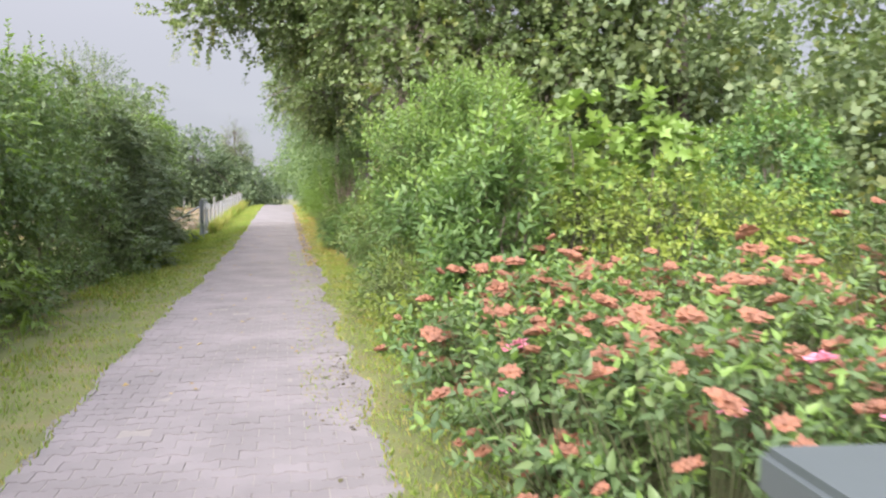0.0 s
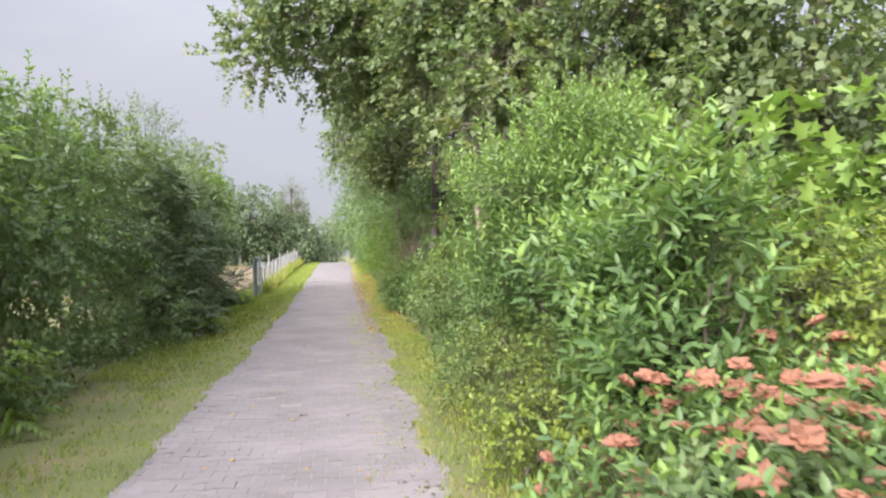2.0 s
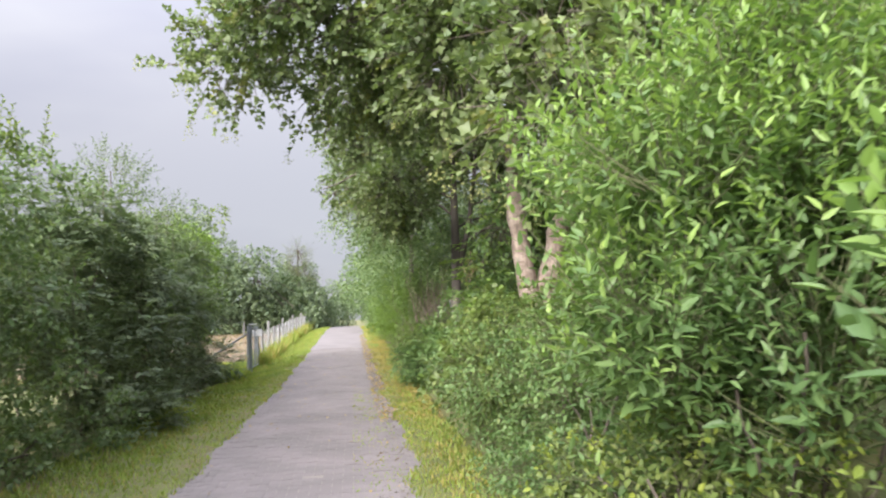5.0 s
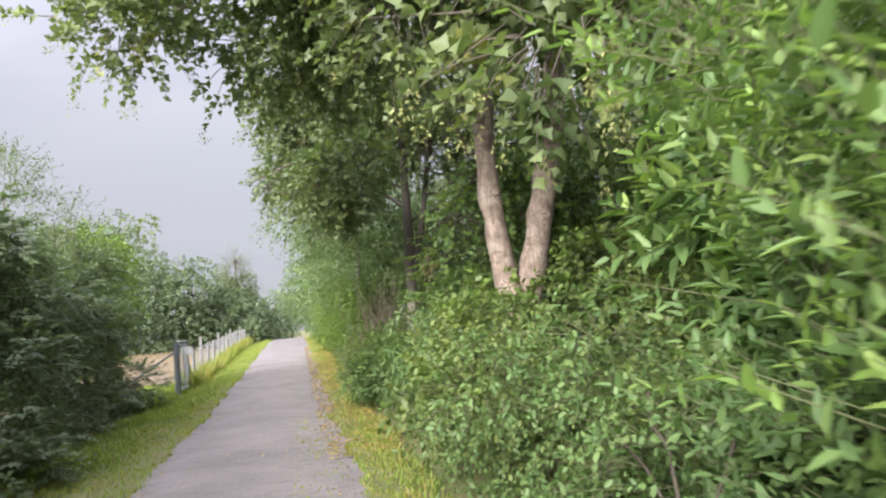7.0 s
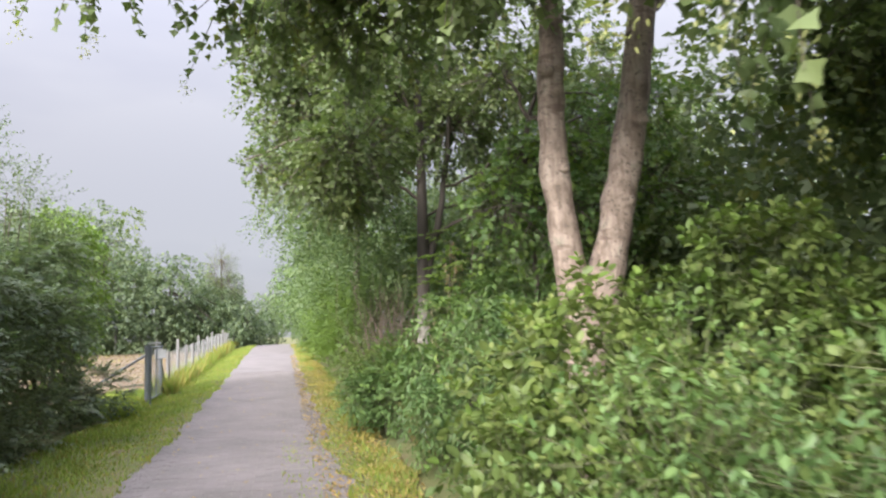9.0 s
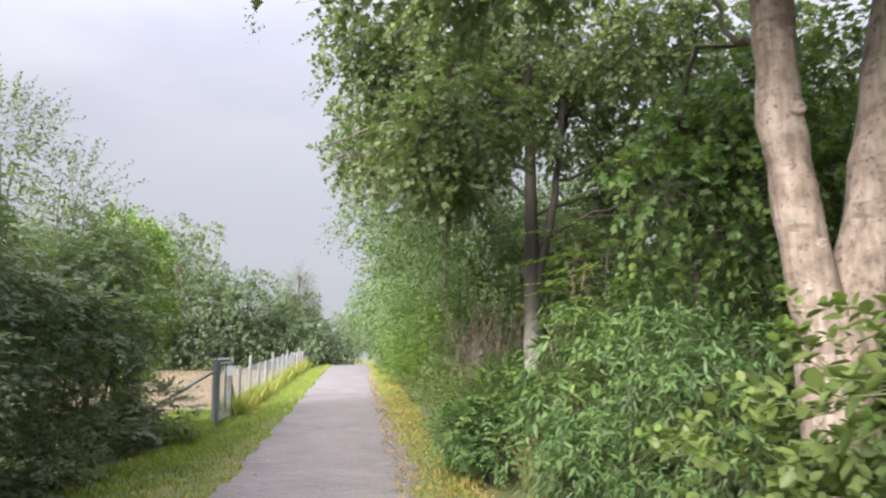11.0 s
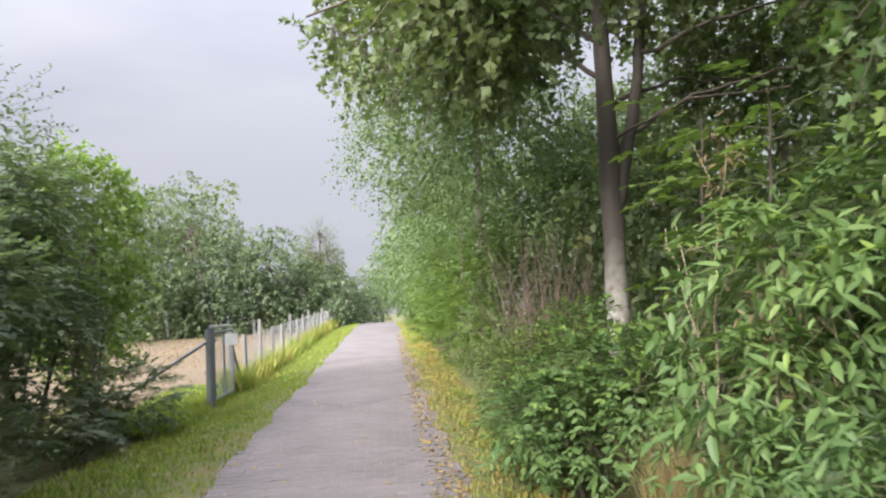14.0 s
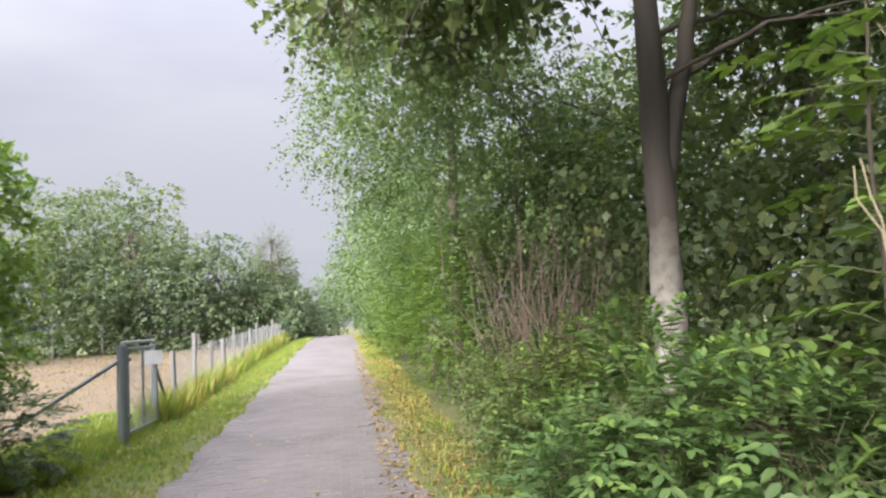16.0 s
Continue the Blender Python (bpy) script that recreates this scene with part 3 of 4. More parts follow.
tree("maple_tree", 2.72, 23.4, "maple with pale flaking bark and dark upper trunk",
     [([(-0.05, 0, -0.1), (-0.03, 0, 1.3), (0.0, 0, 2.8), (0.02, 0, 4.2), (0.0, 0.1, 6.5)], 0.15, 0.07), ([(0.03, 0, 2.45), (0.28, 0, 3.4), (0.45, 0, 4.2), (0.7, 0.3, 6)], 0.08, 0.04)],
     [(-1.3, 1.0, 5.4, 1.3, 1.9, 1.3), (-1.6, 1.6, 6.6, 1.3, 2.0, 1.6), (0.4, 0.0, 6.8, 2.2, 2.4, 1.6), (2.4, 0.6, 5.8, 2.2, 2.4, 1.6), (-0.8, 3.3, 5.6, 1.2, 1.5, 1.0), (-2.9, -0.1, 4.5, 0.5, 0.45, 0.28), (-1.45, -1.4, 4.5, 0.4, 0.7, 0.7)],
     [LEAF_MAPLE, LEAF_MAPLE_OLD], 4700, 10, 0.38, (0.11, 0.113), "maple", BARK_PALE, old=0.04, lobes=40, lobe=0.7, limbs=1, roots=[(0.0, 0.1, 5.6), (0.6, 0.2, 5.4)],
     branches=[([(0.3, 0, 3.3), (1.0, -0.1, 3.75), (2.2, -0.2, 3.9)], 0.03, 0.01), ([(0.45, 0, 4.2), (1.3, -0.2, 4.5), (2.4, -0.3, 4.7)], 0.03, 0.01), ([(0.0, 0, 4.3), (-0.8, -0.2, 4.75), (-2.1, -0.4, 4.8)], 0.035, 0.01), ([(0.0, 0, 3.2), (0.6, -0.4, 3.55), (1.6, -0.9, 3.5)], 0.022, 0.008), ([(0.0, 0, 3.9), (-0.7, 0.3, 4.5), (-1.5, 0.5, 4.7)], 0.035, 0.015), ([(0.02, 0, 3.6), (0.8, 0.4, 4.0), (1.9, 0.8, 4.1)], 0.03, 0.012)])
tree("young_maple", 3.5, 19.6, "young maple with broad bright leaves under taller trees",
     [([(0, 0, -0.1), (0.05, 0, 1.8), (-0.05, 0.1, 4.2)], 0.05, 0.025)],
     [(-0.35, -0.2, 3.5, 0.75, 0.9, 0.8), (0.7, 0.2, 4.3, 1.1, 1.1, 0.9), (0.4, -0.4, 2.7, 0.8, 0.9, 0.7), (1.6, 0.2, 3.4, 0.9, 1.0, 1.0)],
     [LEAF_SHRUB, LEAF_LIGHT], 900, 8, 0.36, (0.105, 0.105), "lobed", BARK_DARK, old=0.35, lobes=14, lobe=0.5)


def knot(parent, x, y, z, r, lab):
    """A grown-over branch scar: a rough swollen ring with a sunken middle."""
    bm = bmesh.new()
    bmesh.ops.create_icosphere(bm, subdivisions=3, radius=1)
    for v in bm.verts:
        c = math.hypot(v.co.x, v.co.z)
        dent = 0.45 * max(0.0, 1 - c * 2.4)
        k = 1 + 0.12 * noise.noise(v.co * 3 + Vector((x * 7, 0, z * 5)))
        v.co = Vector((v.co.x * r * k, v.co.y * r * 0.55 * k * (1 - dent), v.co.z * r * 0.8 * k))
    for f in bm.faces:
        f.smooth = True
    ob = part("knot", bm, BARK_BEECH, parent, lab)
    ob.location = (x, y, z)
    return ob


for kx, kz, kr in ((-0.33, 4.0, 0.085), (-0.2, 3.05, 0.06), (0.4, 2.75, 0.11), (0.62, 3.55, 0.09), (-0.12, 2.2, 0.055), (0.1, 1.0, 0.08)):
    knot(big_maple, kx, -0.13, kz, kr, "rough branch scar in the bark")
tree("birch_tree", 2.2, 30.5, "birch with drooping small-leaved branches beside the lane",
     [([(0, 0, -0.1), (0.0, 0, 2.5), (0.1, 0.1, 6)], 0.11, 0.06)],
     [(-0.9, 0.5, 5.4, 1.3, 2.6, 2.2), (-0.7, 3.6, 4.2, 1.2, 2.2, 1.9), (0.8, 0.5, 6.8, 1.8, 2.5, 2.0), (0.0, -2.6, 4.2, 1.4, 1.7, 1.6), (1.8, -1.5, 3.6, 1.4, 2.4, 1.4)],
     [LEAF_HEDGE], 6600, 9, 0.45, (0.09, 0.066), "oval", BARK_DARK, twigs=False, droop=0.55, lobes=40, lobe=0.7, simple=True)
for k, (tx, ty, th, r) in enumerate([(3.2, 40, 7.0, 2.0), (3.0, 50, 7.5, 2.2), (3.4, 61, 7.5, 2.5), (3.0, 74, 7.0, 2.6), (-0.4, 92, 6.5, 3.0)]):
    tree("lane_tree", tx, ty, "dense green tree lining the lane", [([(0, 0, -0.1), (0.1, 0, th * 0.35), (0, 0, th * 0.7)], 0.14, 0.06)],
         [(-0.6, 0, th * 0.45, r * 0.95, r * 1.6, th * 0.3), (-0.4, 1.5, th * 0.72, r * 0.9, r * 1.3, th * 0.25), (1.2, -1, th * 0.62, r, r * 1.2, th * 0.3)],
         [LEAF_HEDGE], 1500, 7, 0.5, (0.18, 0.135), "oval", group="trees lining the lane", twigs=False, lobes=24, lobe=0.9, simple=True)
# woodland behind the right-hand shrubs
for k, (tx, ty, th, r) in enumerate([(10.6, 2.5, 9, 2.8), (10.2, 8.0, 9, 2.8), (7.2, 12.5, 9.5, 2.7), (8.0, 18.0, 10, 3.0), (6.4, 22.5, 9, 2.6), (7.4, 28.0, 9.5, 3.0), (6.8, 35.0, 9, 3.0), (13.0, 12.0, 11, 3.4), (14.5, 5.0, 10, 3.2), (12.0, 20.0, 11, 3.5), (11.0, 30.0, 11, 3.5), (17.5, 9.0, 11, 4.0), (17.0, 17.0, 11, 4.0), (16.0, 26.0, 11, 4.0), (10.0, 40.0, 10, 4.0)]):
    th = th * (0.6 if tx > 11 else 0.85 if ty < 15 else 0.7)
    tree("woodland_tree", tx, ty, "dark leafy woodland tree behind the shrubs", [([(0, 0, -0.1), (0.15, 0, th * 0.3), (0, 0.1, th * 0.75)], 0.17, 0.07)],
         [(0, 0, th * 0.62, r, r, th * 0.3), (-0.7, -1.0, th * 0.36, r * 0.85, r, th * 0.25), (0.5, 1.0, th * 0.2, r * 0.9, r, th * 0.2), (0.3, 0.2, th * 0.85, r * 0.6, r * 0.6, th * 0.15)],
         [LEAF_WOOD, LEAF_MAPLE_OLD], 3400 if tx < 11 else 1300, 7, 0.5, (0.148, 0.136) if tx < 11 else (0.27, 0.25), "maple", group="woodland trees", twigs=False, old=0.07, lobes=34, lobe=1.0, simple=True)

# fresh upright shrubs
shrub("dogwood_shrub", 1.8, 6.4, [(0, 0, 1.2, 0.32, 0.55, 0.9), (0.12, -0.4, 1.4, 0.3, 0.45, 0.75), (-0.05, 0.55, 0.9, 0.34, 0.5, 0.8)],
      "tall fresh green shrub with large pointed leaves", "shrub", [LEAF_SHRUB, LEAF_FRESH], 560, 14, 0.46, (0.12, 0.048), "lance", 1.6, 0.08, young=0.6, stems=12, shoots=26, shoot_len=0.6, stray=0.22, lobes=14, lobe=0.26)
shrub("willow_shrub", 2.0, 9.1, [(0, 0, 1.6, 0.7, 0.9, 1.05), (0.5, 0.2, 1.9, 0.8, 0.9, 1.0), (-0.15, 0.4, 1.4, 0.55, 0.5, 1.1), (-0.1, -0.7, 1.3, 0.6, 0.6, 0.9)],
      "upright light green shrub with narrow leaves", "shrub", [LEAF_SHRUB, LEAF_FRESH], 2000, 14, 0.44, (0.085, 0.032), "lance", 1.5, 0.06, young=0.85, stems=12, shoots=46, shoot_len=0.6, stray=0.22, lobes=34, lobe=0.28)
shrub("goat_willow", 2.8, 11.2, [(0, 0, 1.3, 0.55, 0.6, 1.2), (0.3, 0.3, 2.0, 0.6, 0.6, 1.0), (0.15, -0.45, 1.6, 0.5, 0.45, 1.1)],
      "tall shrub with large glossy pointed leaves on brown stems", "shrub", [LEAF_SHRUB, LEAF_FRESH], 720, 12, 0.44, (0.2, 0.082), "lance", 0.9, 0.15, young=0.7, stems=10, shoots=16, shoot_len=0.4, stray=0.28, lobes=16, lobe=0.3)
shrub("spirea_shrub", 2.75, 6.5, [(0, 0, 1.0, 0.8, 0.9, 0.75), (0.9, -0.3, 1.1, 0.9, 0.9, 0.75), (1.7, -0.4, 1.0, 0.8, 0.8, 0.7), (0.3, 0.9, 1.3, 0.8, 0.8, 0.8)],
      "arching yellow-green shrub with small leaves", "shrub", [LEAF_YELLOW, LEAF_FRESH], 1500, 10, 0.36, (0.065, 0.032), "lance", 0.4, 0.5, young=0.5, stems=12)
shrub("round_shrub", 5.3, 7.4, [(0, 0, 1.6, 0.75, 0.75, 0.9), (0.3, 0.3, 1.9, 0.6, 0.6, 0.7), (-0.2, 0, 0.8, 0.7, 0.7, 0.8)],
      "rounded bluish-green shrub with small leaves", "shrub", [LEAF_BLUE, LEAF_LIGHT], 900, 9, 0.28, (0.075, 0.05), "oval", 0.7, 0.1, young=0.6, stems=8, shoots=14, shoot_len=0.3)
for sx, sy, h in [(2.85, 6.9, 2.6), (3.6, 6.9, 2.75), (3.25, 7.2, 2.35), (4.0, 7.0, 2.3)]:
    shrub("maple_sapling", sx, sy, [(0, 0, h - 0.35, 0.22, 0.22, 0.3), (0.05, 0, h - 0.8, 0.28, 0.28, 0.35)], "young maple sapling with broad bright leaves", "sapling", [LEAF_LIGHT, LEAF_FRESH], 26, 5, 0.2, (0.17, 0.17), "lobed", 0.4, 0.2, young=0.9, stems=2, twigs=True, group="maple saplings")

# low flower bed
bed = [(1.5, 5.4), (1.5, 4.6), (1.45, 3.4), (2.3, 5.5), (1.75, 2.7), (2.7, 2.2), (1.75, 4.0), (2.75, 3.6), (3.8, 3.2), (2.0, 5.1), (3.1, 4.8), (4.3, 4.6), (4.9, 3.4), (5.6, 4.8), (2.5, 1.3), (3.6, 1.7)]


def flower_dome(mat):
    """A fuzzy flat-domed flower head of many tiny florets, in one skin."""
    bm = bmesh.new()
    bmesh.ops.create_icosphere(bm, subdivisions=3, radius=1)
    for v in bm.verts:
        lump = 1 + 0.28 * noise.noise(v.co * 2.2 + Vector(rng.uniform(0, 0.02, 3))) + 0.24 * rng.normal()
        v.co = Vector((v.co.x * lump, v.co.y * lump, (v.co.z if v.co.z > 0 else v.co.z * 0.35) * lump))
    me = bpy.data.meshes.new("flower_head")
    bm.to_mesh(me)
    bm.free()
    me.materials.append(mat)
    return me


HEADS = [flower_dome(FLOWER_RUST) for _ in range(5)] + [flower_dome(FLOWER_PINK) for _ in range(5)]


def flower_shrub(x, y, k):
    hgt = 0.80 + 0.15 * (x - 1.5)
    e = thing("flowering_spirea", x, y, gz(y), "low spirea shrub with fading rust-pink flower heads", "shrub", "spirea flower bed")
    B = [(0, 0, hgt * 0.55, 0.62, 0.72, hgt * 0.6), (0.25, 0.3, hgt * 0.5, 0.5, 0.5, hgt * 0.55)]
    P, out = shell(B, 310, 0.5, 0.2)
    ok = P[:, 2] > 0.03
    P, out = P[ok], out[ok]
    V, F, end, s = sprays(P, out, 9, 0.2, 0.085, 0.042, "lance", 0.9, 0.1)
    young = np.repeat((s > 0.7) & (rng.random(len(s)) < 0.7), 2)
    child("crown", mesh_np("crown", V, F, [LEAF_HEDGE if k % 3 else LEAF_SHRUB, LEAF_FRESH], young.astype(int)), e)
    RV, RF = rods(P * [0.6, 0.6, 0.3], P + out * 0.1, np.full(len(P), 0.004), np.full(len(P), 0.002))
    tagged(child("stem", mesh_np("stem", RV, RF, [STEM_GREEN]), e), kind="stuff")
    tops = end[(out[:, 2] > 0.15) | (out[:, 0] < -0.3)]
    tops = tops[rng.permutation(len(tops))[:44]]
    pink = k in (2, 4, 6, 8)
    for i, top in enumerate(tops):
        still = pink and i < 3
        ob = child("flower_head", HEADS[rng.integers(5) + (5 if still else 0)], e, "still pink flower head" if still else "")
        r = rng.uniform(0.032, 0.068)
        ob.matrix_basis = Matrix.LocRotScale(Vector(top) + Vector((0, 0, 0.03)), Euler((rng.normal() * 0.25, rng.normal() * 0.25, rng.uniform(0, 6.28))), Vector((r, r * rng.uniform(0.75, 1.1), r * 0.6)))


for k, (bx, by) in enumerate(bed):
    flower_shrub(bx, by, k)

# undergrowth further on
under = [
    ("snowberry_shrub", 1.6, 8.0, [(0, 0, 0.45, 0.4, 0.9, 0.5), (0, 1.2, 0.6, 0.45, 0.8, 0.6)], LEAF_BRAMBLE, LEAF_YELLOW, (0.05, 0.03), "oval", 700, "low small-leaved shrub with yellowing edge"),
    ("snowberry_shrub", 2.0, 11.0, [(-0.2, 0, 0.75, 0.5, 1.1, 0.75), (-0.1, 1.5, 0.8, 0.55, 1.0, 0.8)], LEAF_SHRUB, LEAF_BRAMBLE, (0.05, 0.03), "oval", 1100, "dense small-leaved green shrub at the verge"),
    ("bramble_bush", 2.5, 14.0, [(-0.4, 0, 0.8, 0.8, 1.0, 0.8), (0.4, 0.2, 1.3, 0.9, 1.0, 0.75), (1.3, 0.0, 1.35, 0.8, 1.0, 0.75), (-0.5, 1.0, 0.7, 0.6, 0.8, 0.7)], LEAF_BRAMBLE, LEAF_LIGHT, (0.085, 0.06), "oval", 1300, "sprawling bramble bush with pale arching canes"),
    ("willowherb_clump", 2.6, 17.7, [(-0.35, -0.1, 0.75, 0.5, 0.8, 0.7), (0.2, 0.2, 1.15, 0.7, 0.7, 0.75), (-0.35, 1.3, 0.5, 0.45, 0.8, 0.5)], LEAF_SHRUB, LEAF_DARK, (0.1, 0.028), "lance", 1300, "dense dark green willowherb with drooping narrow leaves"),
    ("laurel_shrub", 3.05, 19.3, [(-0.35, 0.0, 1.0, 0.7, 0.8, 0.95), (0.3, 0.3, 1.5, 0.8, 0.8, 0.8), (0.7, 0.8, 2.1, 0.7, 0.7, 0.9)], LEAF_SHRUB, LEAF_LIGHT, (0.13, 0.048), "lance", 800, "drooping broad-leaved shrub with glossy leaves"),
    ("elder_shrub", 2.15, 21.6, [(-0.35, -0.2, 0.55, 0.6, 0.8, 0.6), (0.2, 0.2, 0.8, 0.8, 0.9, 0.75), (-0.4, 1.3, 0.55, 0.5, 0.8, 0.55)], LEAF_SHRUB, LEAF_FRESH, (0.085, 0.045), "oval", 1000, "leafy elder regrowth spilling onto the verge"),
    ("elder_shrub", 2.6, 24.6, [(-0.5, 0, 0.5, 0.6, 1.0, 0.55), (0.3, 0.2, 0.8, 0.8, 1.0, 0.7)], LEAF_BRAMBLE, LEAF_LIGHT, (0.07, 0.045), "oval", 900, "mixed low shrub with reddish and green leaves"),
    ("honeysuckle_hedge", 2.1, 30.4, [(-0.2, 0, 1.1, 0.75, 1.8, 1.3), (-0.1, 2.8, 1.3, 0.8, 1.9, 1.5), (0.3, 0.6, 2.3, 0.9, 1.8, 1.0), (0.0, -1.3, 1.6, 0.6, 0.8, 1.2)], LEAF_LIGHT, LEAF_HEDGE, (0.075, 0.045), "oval", 2700, "dense fine-leaved green hedge along the verge"),
    ("tangled_shrub", 2.75, 28.2, [(-0.2, 0, 1.5, 0.9, 0.8, 1.5), (-0.4, 0.3, 3.0, 0.95, 0.9, 1.0), (0.6, 0.3, 2.2, 0.9, 0.8, 1.6), (1.0, 0.6, 0.8, 1.3, 0.9, 0.9)], LEAF_HEDGE, LEAF_LIGHT, (0.08, 0.05), "oval", 2200, "arching green shrub closing the hedge behind a bare bush"),
    ("mixed_shrub", 1.95, 24.4, [(-0.1, 0, 0.4, 0.4, 0.7, 0.45), (0.0, 1.2, 0.5, 0.45, 0.8, 0.5)], LEAF_BRAMBLE, LEAF_SHRUB, (0.05, 0.032), "oval", 620, "low dark small-leaved shrub beside fallen leaves"),
    ("honeysuckle_hedge", 2.1, 37.5, [(-0.2, 0, 1.3, 0.85, 2.2, 1.4), (-0.1, 3.5, 1.4, 0.9, 2.4, 1.5), (0.3, 1.5, 2.3, 0.9, 2.2, 1.0)], LEAF_LIGHT, LEAF_HEDGE, (0.09, 0.055), "oval", 2300, "dense fine-leaved green hedge along the verge"),
    ("honeysuckle_hedge", 2.0, 46.5, [(0, 0, 1.3, 0.9, 3.2, 1.5), (0, 6, 1.4, 0.9, 3.6, 1.5), (0, 12, 1.4, 0.9, 3.6, 1.6)], LEAF_HEDGE, LEAF_LIGHT, (0.13, 0.085), "oval", 2000, "dense fine-leaved green hedge along the verge"),
]
under.insert(0, ("yellow_shrub", 1.4, 7.4, [(0, 0, 0.22, 0.22, 0.5, 0.28), (0.05, 0.7, 0.25, 0.2, 0.4, 0.28)], LEAF_YELLOW, LEAF_YELLOW, (0.05, 0.035), "oval", 160, "low yellow-leaved shrub spilling onto the verge"))
for name, ux, uy, blobs, ma, mb, lf, shp, n, lab in under:
    shrub(name, ux, uy, blobs, lab, "shrub", [ma, mb], int(n * 1.35), 10, 0.38 if name == "laurel_shrub" else 0.26, lf, shp, 0.35, 1.0 if name in ("laurel_shrub", "willowherb_clump") else 0.35, young=0.45, stems=8, lobes=len(blobs) * 9, lobe=0.3 if uy < 28 else 0.42, simple=uy > 28, twigs=uy < 28, pinnate=name in ("elder_shrub", "honeysuckle_hedge", "tangled_shrub"), level=0.4 if name in ("honeysuckle_hedge", "tangled_shrub") else 1.0)

# bare twig bush and dead stems
def bare_bush(x, y):
    e = thing("bare_bush", x, y, gz(y), "leafless reddish-brown twiggy bush", "shrub")
    for k in range(24):
        n = 5
        foot = np.repeat(rng.normal(scale=[0.22, 0.3, 0], size=(1, 3)), n, 0) + rng.normal(scale=0.02, size=(n, 3)) + [0, 0, 0.1]
        tip = foot * 1.8 + rng.normal(scale=[0.42, 0.4, 0.5], size=(n, 3)) + [0.05, 0, 2.0]
        mid = (foot + tip) / 2 + rng.normal(scale=0.24, size=(n, 3))
        V, F = join(rods(foot, mid, np.full(n, 0.008), np.full(n, 0.006)), rods(mid, tip, np.full(n, 0.006), np.full(n, 0.002)))
        child("twig", mesh_np("twig", V, F, [TWIG_RED]), e)


bare_bush(2.55, 26.6)


def dead_stem(x, y, h, lean, head):
    e = thing("dead_stem", x, y, gz(y), "dry pale dead stem with a withered brown head", "dead plant", "dead stems")
    V, F = limb([(0, 0, -0.02), (lean * 0.1, 0.02, h * 0.35), (lean * 0.35, -0.03, h * 0.7), (lean, 0.05, h)], 0.0075, 0.003, 6, 0.012)
    child("stem", mesh_np("stem", V, F, [STEM_STRAW], smooth=True), e)
    n = 3
    a = np.array([[lean * 0.5 * s * s, 0, h * s] for s in np.linspace(0.3, 0.9, n)])
    b = a + rng.uniform(-0.14, 0.14, (n, 3)) + [0, 0, 0.16]
    split_rods("side_twig", a, b, 0.004, 0.002, STEM_STRAW, e)
    if head:
        m = 90
        pos = np.array([lean * 0.8, 0.05, h - 0.18]) + rng.normal(size=(m, 3)) * [0.08, 0.08, 0.17]
        SV, SF = leaves(pos, rng.normal(size=(m, 3)) - [0, 0, 0.8], rng.normal(size=(m, 3)), np.full(m, 0.075), np.full(m, 0.014), "lance")
        tagged(child("withered_head", mesh_np("withered_head", SV, SF, [WITHERED]), e, "withered brown seed head"), kind="stuff")


for dx, dy, dh, dl, dd in [(2.27, 20.5, 2.0, -0.12, False), (2.36, 20.6, 2.05, -0.1, False), (2.2, 20.0, 1.45, -0.3, False), (2.5, 20.3, 1.5, 0.2, True), (2.4, 20.6, 2.6, 0.28, True), (2.3, 19.8, 1.2, 0.3, True), (2.2, 19.4, 1.5, 0.05, True), (2.4, 19.5, 1.6, 0.05, True), (2.3, 19.3, 1.3, 0.08, True)]:
    dead_stem(dx, dy, dh, dl, dd)


def elm_sapling(x, y):
    """A thin leaning stem with long level branches that carry leaves in two rows."""
    e = thing("elm_sapling", x, y, gz(y), "elm sapling with level sprays of broad toothed leaves", "sapling")
    V, F = limb([(0, 0, -0.03), (0.05, -0.05, 1.0), (-0.05, -0.1, 1.9), (0.0, -0.15, 2.9)], 0.022, 0.007, 6, 0.01)
    child("stem", mesh_np("stem", V, F, [BARK_DARK], smooth=True), e)
    for k in range(26):
        h = 0.9 + 0.078 * k
        turn = k * 2.4 + rng.uniform(-0.4, 0.4)
        ln = rng.uniform(0.45, 0.95) * (1.15 - 0.2 * h / 2.9)
        way = np.array([math.cos(turn), math.sin(turn), 0.28])
        a = np.array([0.0, -0.05 * h, h])
        pts = [a, a + way * ln * 0.5, a + way * ln + [0, 0, -0.16]]
        BV, BF = limb(pts, 0.006, 0.002, 4, 0.004)
        branch = child("branch", mesh_np("branch", BV, BF, [STEM_GREEN], smooth=True), e)
        m = 13
        s = np.linspace(0.15, 1.0, m)
        pos = np.stack([np.interp(s, [0, 0.5, 1], [p[i] for p in pts]) for i in range(3)], 1)
        side = np.array([-math.sin(turn), math.cos(turn), 0.0]) * np.where(np.arange(m) % 2, 1, -1)[:, None]
        lw = side * 0.9 + way * 0.7 + rng.normal(scale=0.14, size=(m, 3)) - [0, 0, 0.25]
        size = rng.uniform(0.09, 0.15, m)
        LV, LF = leaves(pos, lw, np.array([[0, 0, 1.0]]) + rng.normal(scale=0.25, size=(m, 3)), size, size * 0.58, "oval", 0.2, 0.2)
        child("leaf_spray", mesh_np("leaf_spray", LV, LF, [LEAF_FRESH if k % 4 == 0 else LEAF_LIGHT]), branch)


elm_sapling(2.7, 21.2)
elm_sapling(2.85, 20.5)

